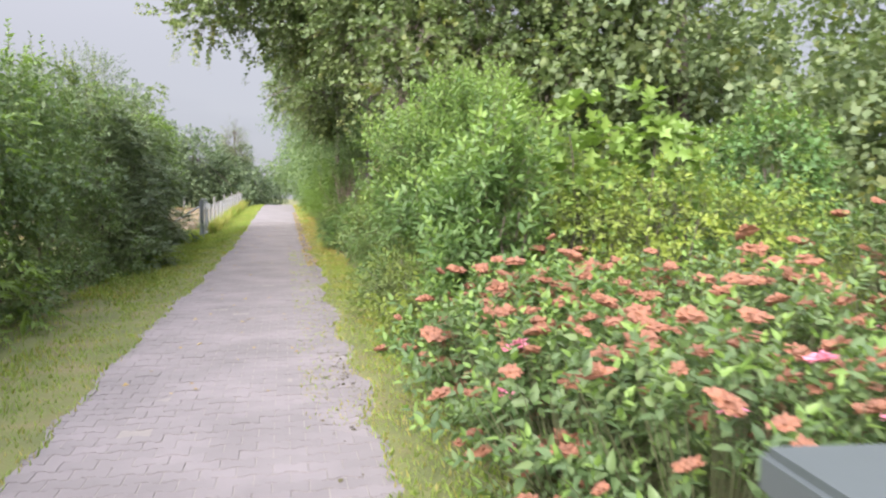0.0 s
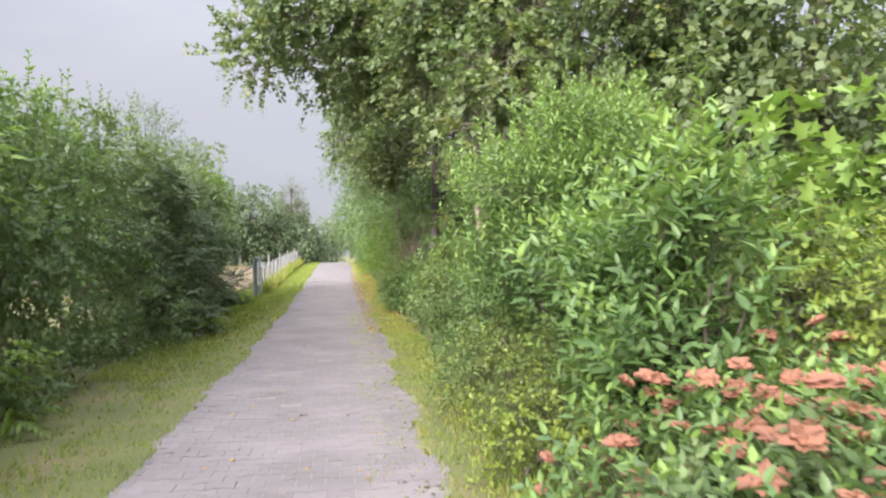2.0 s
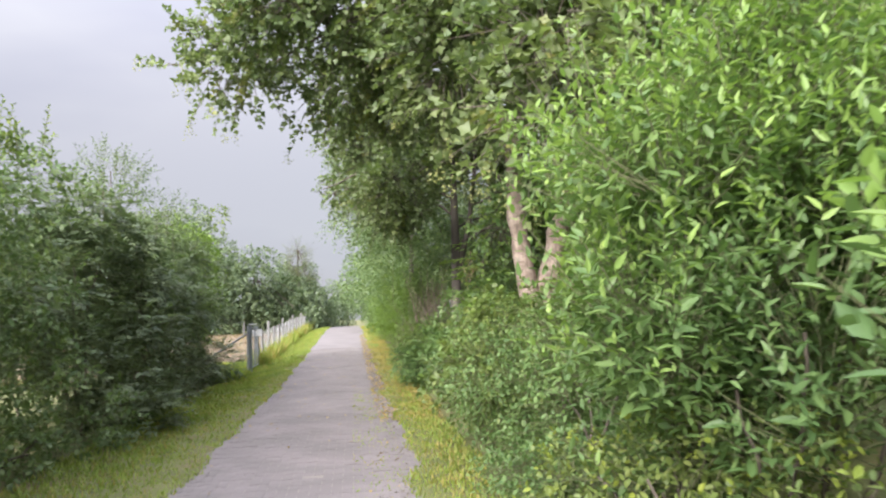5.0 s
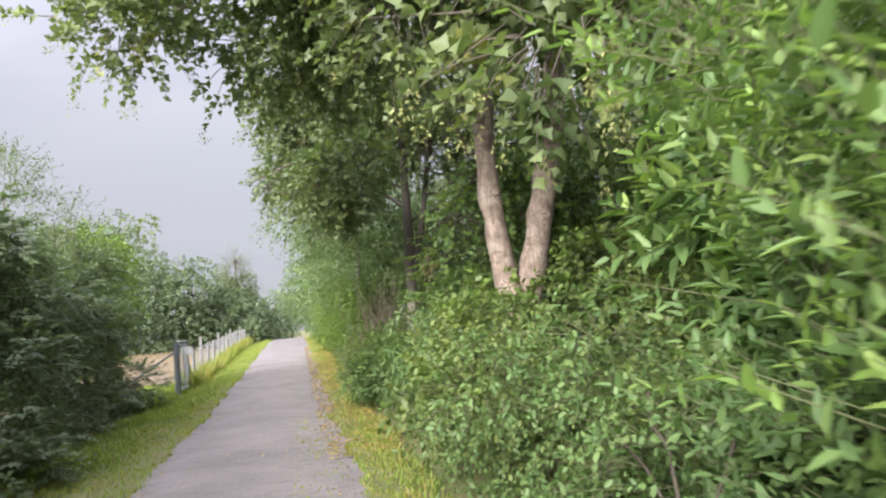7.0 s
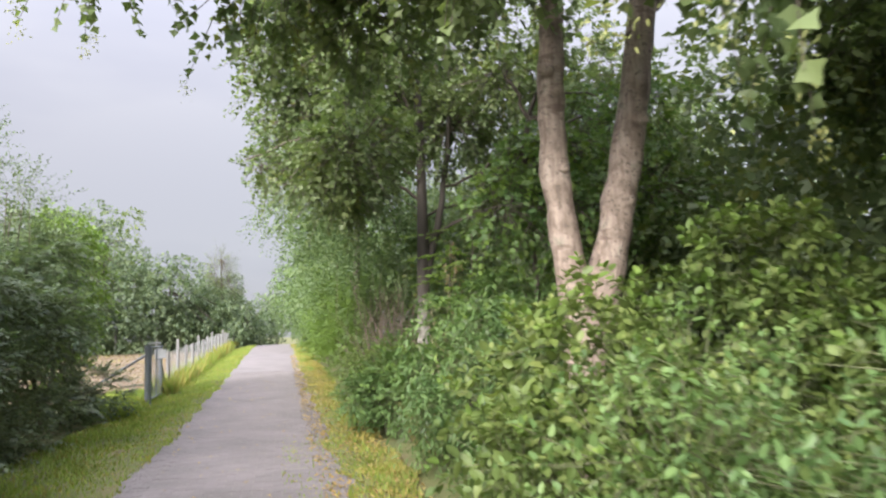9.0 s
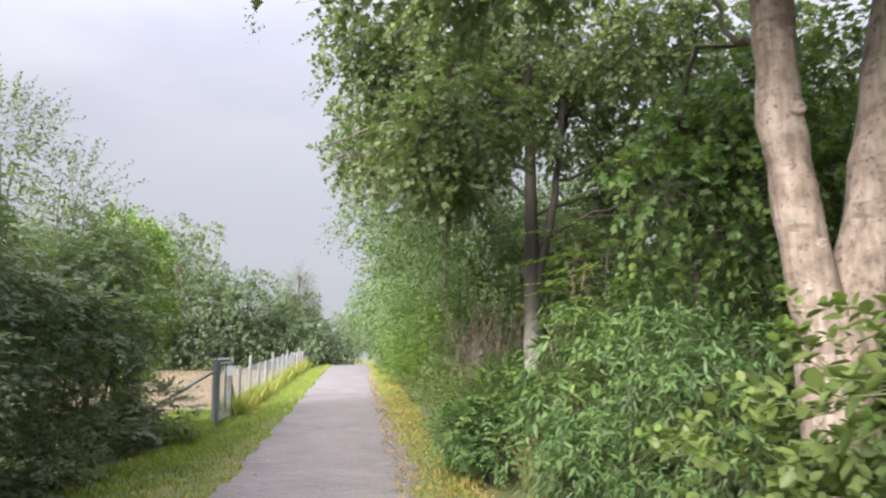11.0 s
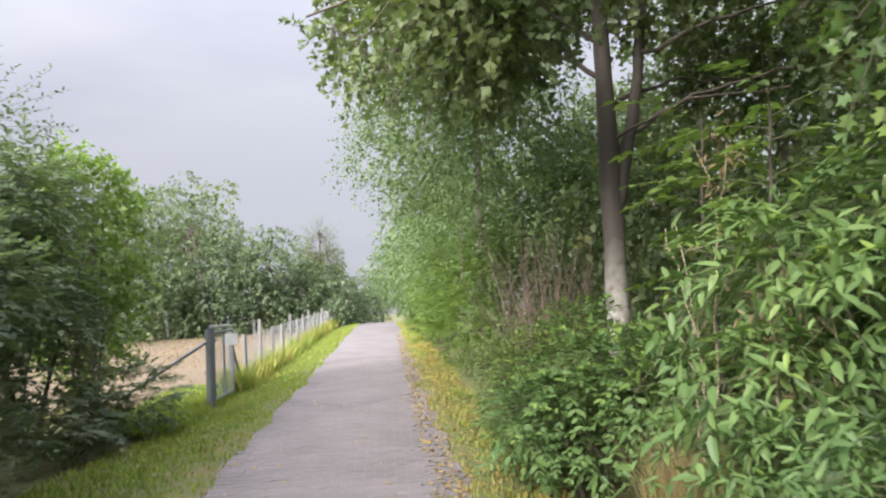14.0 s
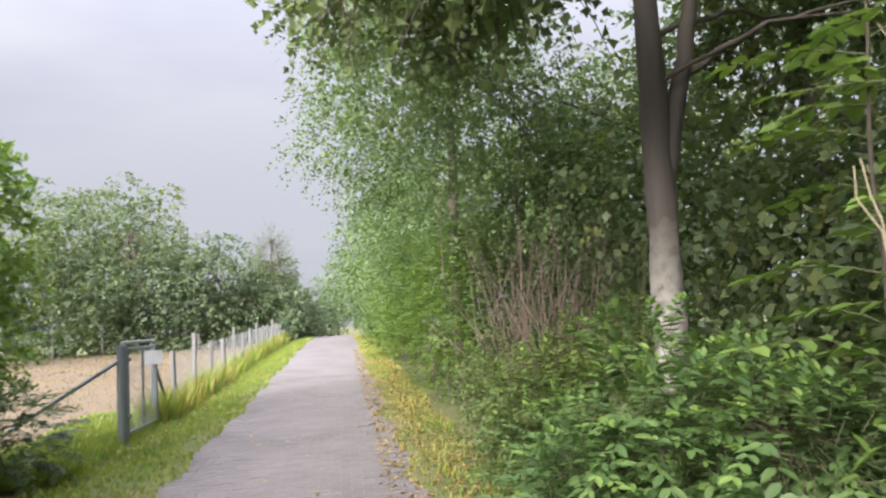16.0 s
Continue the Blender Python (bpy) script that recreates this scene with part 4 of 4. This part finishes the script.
# ---- left hedge ----
left = [
    # next three are unseen, added to keep low sun off the lane's start
    ("privet_hedge", -4.0, 4.6, 3.6, LEAF_HEDGE, LEAF_LIGHT, (0.16, 0.11), "oval", 600, 0.4, "thick green hedge shrub with small leaves"),
    ("privet_hedge", -4.0, 1.2, 3.6, LEAF_HEDGE, LEAF_LIGHT, (0.16, 0.11), "oval", 600, 0.4, "thick green hedge shrub with small leaves"),
    ("privet_hedge", -4.0, -2.4, 3.6, LEAF_HEDGE, LEAF_LIGHT, (0.16, 0.11), "oval", 600, 0.4, "thick green hedge shrub with small leaves"),
    ("ash_shrub", -3.9, 8.0, 3.9, LEAF_LIGHT, LEAF_FRESH, (0.14, 0.055), "lance", 1700, 0.8, "light green leafy shrub with drooping leaflets"),
    ("privet_hedge", -3.9, 11.0, 3.7, LEAF_HEDGE, LEAF_LIGHT, (0.108, 0.068), "oval", 2200, 0.4, "thick green hedge shrub with small leaves"),
    ("privet_hedge", -4.0, 14.2, 3.7, LEAF_HEDGE, LEAF_BRAMBLE, (0.1, 0.064), "oval", 2200, 0.4, "thick green hedge shrub with small leaves"),
    ("hornbeam_hedge", -4.0, 17.6, 3.8, LEAF_DARK, LEAF_HEDGE, (0.108, 0.066), "oval", 3500, 0.4, "dark dense hornbeam beside the grass verge"),
    ("hornbeam_hedge", -4.1, 21.2, 4.0, LEAF_DARK, LEAF_HEDGE, (0.108, 0.066), "oval", 3700, 0.4, "dark dense hornbeam beside the grass verge"),
    ("hornbeam_hedge", -4.1, 25.2, 3.9, LEAF_DARK, LEAF_HEDGE, (0.106, 0.064), "oval", 4200, 0.4, "dark hornbeam at the end of the hedge"),
]
for name, hx, hy, h, ma, mb, lf, shp, n, dr, lab in left:
    shrub(name, hx, hy, [(0.1, 0, h * 0.3, 0.8, 1.9, h * 0.34), (-0.2, 0.4, h * 0.68, 0.9, 1.8, h * 0.27), (0.1, -0.9, h * 0.5, 0.8, 1.3, h * 0.3), (-0.9, 0, h * 0.5, 1.1, 1.9, h * 0.45), (0.45, 0.0, 0.35, 0.55, 2.0, 0.5), (0.65, 0.0, 0.2, 0.32, 1.7 if hy < 24 else 0.7, 0.33)],
          lab, "hedge", [ma, mb], int(n * 0.98), 11, 0.32, lf, shp, 0.2, dr, young=0.3, lobes=34, lobe=0.55, pinnate=name != "privet_hedge", level=0.5 if name == "hornbeam_hedge" else 1.0, stems=9, shoots=16 if hy > 6 else 0, shoot_len=0.5, bark_r=0.03, group="hedge along the lane", simple=name != "ash_shrub")
shrub("cherry_tree", -4.2, 23.8, [(0, 0, 3.9, 0.5, 0.6, 0.5)], "thin-crowned tree with upright leafy twigs above the hedge", "tree", [LEAF_DARK, LEAF_BRAMBLE], 60, 11, 0.6, (0.08, 0.045), "oval", 0.8, 0.2, stems=4, bark_r=0.02, rough=0.4)
shrub("cherry_tree", -5.5, 24.4, [(0, 0, 4.4, 0.8, 1.0, 0.7), (-0.3, 0.6, 5.2, 0.7, 0.9, 0.7), (0.2, -0.9, 4.8, 0.7, 0.9, 0.7)], "thin-crowned tree with upright leafy twigs above the hedge", "tree", [LEAF_DARK, LEAF_BRAMBLE], 200, 11, 0.6, (0.08, 0.045), "oval", 0.8, 0.2, stems=6, bark_r=0.03, rough=0.4)
shrub("hazel_shrub", -4.6, 28.0, [(0, 0, 2.9, 0.75, 0.9, 1.2), (-0.3, 0.5, 1.8, 0.8, 0.9, 1.3), (0.05, -0.4, 3.6, 0.6, 0.7, 0.6)], "bright green broad-leaved hazel behind the gate", "shrub", [LEAF_LIGHT, LEAF_FRESH], 620, 9, 0.4, (0.13, 0.09), "heart", 0.3, 0.3, young=0.5, stems=8, bark_r=0.04)
for tx, ty, th, r, m in [(-6.8, 60, 5.6, 3.0, LEAF_DARK), (-11, 59, 9.0, 3.0, LEAF_DARK), (-15, 60, 9.5, 3.6, LEAF_WOOD), (-20, 62, 9, 4, LEAF_DARK), (-26, 60, 9, 4.2, LEAF_HEDGE), (-4.6, 66, 5.2, 2.4, LEAF_DARK), (-3.9, 76, 5.5, 2.4, LEAF_DARK), (-18, 48, 7, 3, LEAF_HEDGE), (-13, 66, 11, 3.6, LEAF_BRAMBLE)]:
    tree("field_tree", tx, ty, "broad green tree at the edge of the meadow", [([(0, 0, -0.1), (0.1, 0, th * 0.3), (0, 0, th * 0.7)], 0.16, 0.07)],
         [(0, 0, th * 0.6, r, r, th * 0.38), (r * 0.5, -0.6, th * 0.35, r * 0.9, r * 0.8, th * 0.3), (-r * 0.5, -0.4, th * 0.42, r * 0.9, r * 0.8, th * 0.32), (0.2, -0.5, th * 0.2, r * 1.1, r * 0.8, th * 0.2), (-r * 0.7, -1.6, 0.7, r * 0.8, 1.2, 1.2), (r * 0.7, -1.6, 0.7, r * 0.8, 1.2, 1.2)],
         [m], 2000, 7, 0.5, (0.25, 0.185), "oval", group="trees round the meadow", twigs=False, lobes=30, lobe=1.0, simple=True)

tree("bare_birch", -3.9, 63, "thin birch with nearly bare twigs at the lane's end", [([(0, 0, -0.1), (0.1, 0, 3), (0.0, 0, 6.2)], 0.07, 0.03)],
     [(0, 0, 5.2, 1.0, 1.0, 1.5), (0.4, 0.2, 4.0, 1.0, 1.0, 1.0)], [LEAF_BRAMBLE], 520, 5, 0.6, (0.09, 0.065), "oval", BARK_PALE, limbs=3, up=0.6, droop=0.2, simple=True)

# ---- gate and fence ----
GX, GY0, GY1 = -3.08, 29.75, 31.6
gzv = gz(30.6) - 0.2
gate = thing("metal_gate", GX, GY0, gzv, "galvanised steel gate with mesh infill and a white notice", "gate")
for yy, h, r in ((0, 1.42, 0.08), (GY1 - GY0, 1.4, 0.055)):
    bm = bmesh.new()
    tube(bm, (0, yy, -0.15), (0, yy, h), r, 14)
    part("gate_post", bm, GALVANISED, gate)
bm = bmesh.new()
w = GY1 - GY0
for a, b in (((0.05, 0.08, 1.36), (0.05, w - 0.08, 1.36)), ((0.05, 0.08, 0.1), (0.05, w - 0.08, 0.1)), ((0.05, 0.08, 0.1), (0.05, 0.08, 1.36)), ((0.05, w - 0.08, 0.1), (0.05, w - 0.08, 1.36))):
    tube(bm, a, b, 0.024, 10)
part("gate_frame", bm, GALVANISED, gate)
bm = bmesh.new()
tube(bm, (0.05, w * 0.5, 0.1), (0.05, w * 0.5, 1.36), 0.02, 10)
part("gate_bar", bm, GALVANISED, gate)
bm = bmesh.new()
box(bm, 0.03, w - 0.16, 1.17, 0.3, 0.012, 0.24, 0.003)
part("sign", bm, SIGN_WHITE, gate, "blank white notice plate")
for a, b in (((-0.02, -0.03, 1.2), (-1.5, -0.5, 0.25)), ((0.0, w + 0.04, 1.05), (0.0, w + 0.95, 0.2))):
    bm = bmesh.new()
    tube(bm, a, b, 0.03, 10)
    part("brace", bm, GALVANISED, gate, "slanting steel brace")
bm = bmesh.new()
tube(bm, (0.0, 0.0, 1.46), (0.0, w, 1.46), 0.026, 10)
part("top_rail", bm, WIRE, gate, "bright galvanised top rail")
for zz in (0.35, 1.2):
    bm = bmesh.new()
    box(bm, 0.07, 0.05, zz, 0.05, 0.16, 0.06, 0.008)
    part("hinge", bm, GALVANISED, gate)


def chain_link(length, h, cell):
    """Diagonal wires both ways, cut to a panel."""
    A, B = [], []
    for s in (1, -1):
        for c in np.arange(-h, length + h, cell):
            y0, y1 = (c, c + h) if s == 1 else (c + h, c)
            z0, z1 = 0.0, h
            lo, hi = 0.0, length
            t0, t1 = 0.0, 1.0
            d = y1 - y0
            for edge, sign in ((lo, 1), (hi, -1)):
                tt = (edge - y0) / d
                if d * sign > 0:
                    t0 = max(t0, tt)
                else:
                    t1 = min(t1, tt)
            if t1 > t0:
                A.append((0, y0 + d * t0, h * t0))
                B.append((0, y0 + d * t1, h * t1))
    A, B = np.array(A, float), np.array(B, float)
    return rods(A, B, np.full(len(A), 0.0016), np.full(len(A), 0.0016))


V, F = chain_link(w - 0.16, 1.24, 0.08)
child("mesh_infill", mesh_np("mesh_infill", V + [0.05, 0.08, 0.1], F, [WIRE]), gate)

fence = thing("wire_fence", GX, 32.2, gz(32.2) - 0.2, "chain-link fence on weathered grey posts", "fence")
py = 0.9
k = 0
while py < 34:
    h = rng.uniform(1.08, 1.2) + (0.25 if k % 3 == 1 else 0)
    bm = bmesh.new()
    box(bm, 0, 0, h / 2 - 0.1, 0.085, 0.085, h + 0.2, 0.012)
    p = part("post", bm, POST_GREY, fence)
    p.location = (0, py, gz(32.2 + py) - gz(32.2))
    p.rotation_euler = (rng.normal() * 0.02, rng.normal() * 0.02, rng.normal() * 0.2)
    V, F = chain_link(2.0, 1.08, 0.075)
    V[:, 2] += (ground_z(32.2 + py + V[:, 1]) - gz(32.2)) + 0.03
    V[:, 1] += py
    child("wire_mesh", mesh_np("wire_mesh", V, F, [WIRE]), fence)
    py += 2.0
    k += 1
for bx, by in [(-9.5, 57.3), (-11.8, 57.0), (-14.2, 57.2), (-16.6, 57.1), (-7.2, 57.4)]:
    bm = bmesh.new()
    box(bm, 0, 0, 0.75, 0.13, 0.13, 1.7, 0.015)
    e = thing("fence_post", bx, by, gz(by) - 0.2, "pale wooden post at the back of the meadow", "post", "far field posts")
    part("post", bm, POST_GREY, e)

# ---- street cabinet ----
cab = thing("utility_cabinet", 0.81, 1.17, 0, "grey utility cabinet with a pale flat lid beside flowers", "cabinet")
cab.rotation_euler = (0, 0, radians(-7))
bm = bmesh.new()
box(bm, 0.4, -0.45, 0.52, 0.74, 0.86, 1.06, 0.012)
part("body", bm, BOX_GREY, cab)
bm = bmesh.new()
box(bm, 0.4, -0.45, 1.095, 0.80, 0.92, 0.085, 0.015)
part("lid", bm, BOX_LID, cab, "pale overhanging lid")
bm = bmesh.new()
box(bm, 0.022, -0.45, 0.55, 0.016, 0.76, 0.9, 0.004)
door = part("door", bm, BOX_GREY, cab)
bm = bmesh.new()
box(bm, 0.004, -0.15, 0.6, 0.022, 0.03, 0.12, 0.004)
part("handle", bm, GALVANISED, door)


# ---- grass, litter ----
def grass(name, n, x0, x1, y0, y1, h, mats, label, dry=0.3, clump=1.0, edge=0):
    P = np.stack([rng.uniform(x0, x1, n), y0 + (y1 - y0) * rng.random(n) ** 1.5, np.zeros(n)], 1)
    dens = 0.5 + 0.5 * np.sin(P[:, 0] * 4.1 + 1.7 * np.sin(P[:, 1] * 1.3)) * np.sin(P[:, 1] * 2.7 + P[:, 0])
    P = P[rng.random(n) < 1 - clump * 0.55 * dens]
    n = len(P)
    if edge < 0:
        bare = (P[:, 0] < -2.3 + 0.25 * np.sin(P[:, 1] * 1.4)) & (P[:, 1] < 12) & (rng.random(n) < 0.85)
        P = P[~bare]
        n = len(P)
    if edge:
        P[:, 0] += edge * wander(edge, P[:, 1]) + (widen(P[:, 1]) * (x1 - P[:, 0]) / (x1 - x0) if edge > 0 else 0)
    P[:, 2] = ground_z(P[:, 1]) - fall(P[:, 0], P[:, 1]) - 0.012
    tall = h * rng.uniform(0.5, 1.4, n) * (1 + 0.012 * np.maximum(P[:, 1] - 10, 0))
    wd = 0.006 * (0.4 if h > 0.45 else 1.0) * rng.uniform(0.7, 1.5, n) * (1 + 0.05 * np.maximum(P[:, 1] - 8, 0))
    a = rng.uniform(0, 6.283, n)
    side = np.stack([np.cos(a), np.sin(a), 0 * a], 1) * wd[:, None]
    lean = np.stack([-np.sin(a), np.cos(a), 0 * a], 1) * (tall * rng.uniform(0.1, 0.8, n))[:, None]
    mid = P + lean * 0.42 + np.stack([0 * a, 0 * a, tall * 0.55], 1)
    tip = P + lean + np.stack([0 * a, 0 * a, tall], 1)
    if h > 0.2:
        V = np.stack([P - side, P + side, mid - side * 0.75, mid + side * 0.75, tip], 1)
        b = np.arange(n)[:, None] * 5
        F = np.concatenate([b + [0, 1, 3], b + [0, 3, 2], b + [2, 3, 4]], 0)
    else:
        V = np.stack([P - side, P + side, mid + side * 0.7, tip], 1)
        b = np.arange(n)[:, None] * 4
        F = np.concatenate([b + [0, 1, 2], b + [0, 2, 3]], 0)
    patch = 0.5 + 0.5 * np.sin(P[:, 0] * 2.3 + P[:, 1] * 0.6) * np.sin(P[:, 1] * 0.9 - P[:, 0])
    isdry = rng.random(n) < dry * (0.4 + 1.2 * patch)
    ob = new(name, mesh_np(name, V.reshape(-1, 3), F, mats, np.tile(isdry, len(F) // n).astype(int)))
    return tagged(ob, label, "grass", kind="stuff")


grass("verge_grass", 105000, -3.3, LANE_L + 0.06, -4, 62, 0.05, [GRASS_GREEN, GRASS_DRY], "short green verge grass with straw patches", 0.2, edge=-1)
grass("verge_grass", 34000, LANE_R - 0.08, 1.5, -4, 19, 0.05, [GRASS_GREEN, GRASS_DRY], "patchy verge grass with dry blades and moss", 0.3, edge=1)
grass("verge_grass", 22000, LANE_R - 0.08, 1.6, 18.5, 60, 0.045, [GRASS_GREEN, GRASS_DRY], "thin yellowing verge grass among fallen leaves", 0.75, 1.4, edge=1)
grass("tall_grass", 4000, -3.35, -2.7, 31.5, 60, 0.36, [GRASS_GREEN, GRASS_DRY], "tall uncut grass along the fence foot", 0.5)
grass("verge_grass", 14000, -4.6, -3.0, 27, 33, 0.09, [GRASS_GREEN, GRASS_DRY], "lush green grass round the gate foot", 0.12)
grass("meadow_grass", 34000, -16, -3.4, 29, 57, 0.06, [GRASS_DRY, GRASS_TAN], "short dry meadow grass", 0.9)
grass("dry_grass_tuft", 4200, 1.95, 2.7, 19.4, 20.9, 0.46, [GRASS_DRY, WITHERED], "tuft of straw-coloured dead grass", 0.5)
grass("path_tuft", 5000, 0.15, 0.7, 5, 22, 0.03, [GRASS_GREEN, GRASS_DRY], "moss and weeds rooted in the paving joints", 0.4, 1.75)


def litter(n, x0, x1, y0, y1):
    P = np.stack([rng.uniform(x0, x1, n), rng.uniform(y0, y1, n), np.zeros(n)], 1)
    P[:, 2] = ground_z(P[:, 1]) + 0.012
    sz = rng.uniform(0.03, 0.075, n)
    V, F = leaves(P, rng.normal(size=(n, 3)) * [1, 1, 0.15], np.tile([0, 0, 1.0], (n, 1)) + rng.normal(scale=0.2, size=(n, 3)), sz, sz * 0.7, "maple")
    return tagged(new("leaf_litter", mesh_np("leaf_litter", V, F, [LITTER])), "scattered yellow fallen leaves", "leaves", kind="stuff")


litter(5200, 0.55, 1.6, 17, 45)
litter(160, -1.6, 0.7, 6, 34)


def debris(n):
    """Dark crumbs of soil and moss gathered along the side of the lane."""
    y = rng.uniform(4, 34, n)
    x = LANE_R + widen(y) - 0.02 - np.abs(rng.normal(scale=0.16, size=n)) - 0.1 * np.maximum(np.sin(y * 2.1), 0)
    keep = rng.random(n) < 0.25 + 0.75 * (np.sin(y * 1.7) * np.sin(y * 0.6 + 1) > 0.1)
    P = np.stack([x, y, ground_z(y) + 0.004], 1)[keep]
    m = len(P)
    sz = rng.uniform(0.015, 0.05, m)
    V, F = leaves(P, rng.normal(size=(m, 3)) * [1, 0.6, 0.1], np.tile([0, 0, 1.0], (m, 1)) + rng.normal(scale=0.3, size=(m, 3)), sz, sz * 0.6, "oval")
    return tagged(new("path_debris", mesh_np("path_debris", V, F, [DEBRIS])), "dark crumbs of soil and moss on the paving", "debris", kind="stuff")


debris(1500)

# ---- paving stones ----
HALF, WAIST, ROW = 0.0825, 0.0575, 0.14


def paver_verts():
    a, b = HALF - 0.002, WAIST - 0.002
    e = 0.0985
    ring = [(-0.035, b), (0.035, b), (0.062, a), (e, a), (e, -a), (0.062, -a), (0.035, -b), (-0.035, -b), (-0.062, -a), (-e, -a), (-e, a), (-0.062, a)]
    V = [(x, y, -0.014) for x, y in ring] + [(x - math.copysign(0.003, x), y - math.copysign(0.003, y), 0.0) for x, y in ring]
    return ring, V


ring, PV = paver_verts()
stone = bpy.data.meshes.new("paver")
PF = [tuple(range(12, 24))[::-1]] + [(k, k + 12, (k + 1) % 12 + 12, (k + 1) % 12) for k in range(12)]
PF = [f[::-1] for f in PF]
stone.from_pydata(PV, [], PF)
stone.materials.append(PAVING)
stone.update()
lane_paving = tagged(new("lane_paving"), "grey interlocking concrete paving stones", "path", kind="structure")
rest_v, rest_f, count = [], [], 0
PVn = np.array(PV)
row = 0
yy = -2.0
while yy < 36:
    xs = np.arange(LANE_L - (0.0 if row % 2 else 0.1), LANE_R + 0.1 + float(widen(yy)), 0.2)
    for px in xs:
        dz = rng.normal() * 0.0015
        if 5.6 < yy < 8.9 and count < 300:
            ob = new("paver", stone)
            ob.parent = lane_paving
            ob.location = (px, yy, gz(yy) + dz)
            ob.rotation_euler = (rng.normal() * 0.006, rng.normal() * 0.006, rng.normal() * 0.004)
            count += 1
        else:
            k = len(rest_v) * 24
            rest_v.append(PVn + [px, yy, gz(yy) + dz + rng.normal() * 0.0005])
            rest_f.append(k)
    yy += ROW
    row += 1
me = bpy.data.meshes.new("paving_rest")
me.from_pydata(np.concatenate(rest_v).tolist(), [], [tuple(i + k for i in f) for k in rest_f for f in PF])
me.materials.append(PAVING)
rest = new("paving_rest", me)
rest.parent = lane_paving
tagged(rest, kind="stuff")
far = tagged(new("lane_far", sheet("lane_far", np.linspace(LANE_L, LANE_R + 0.24, 5), np.linspace(35.9, 100, 129), -0.001, PAVING)), "paved lane running over the low crest", "path", kind="structure")
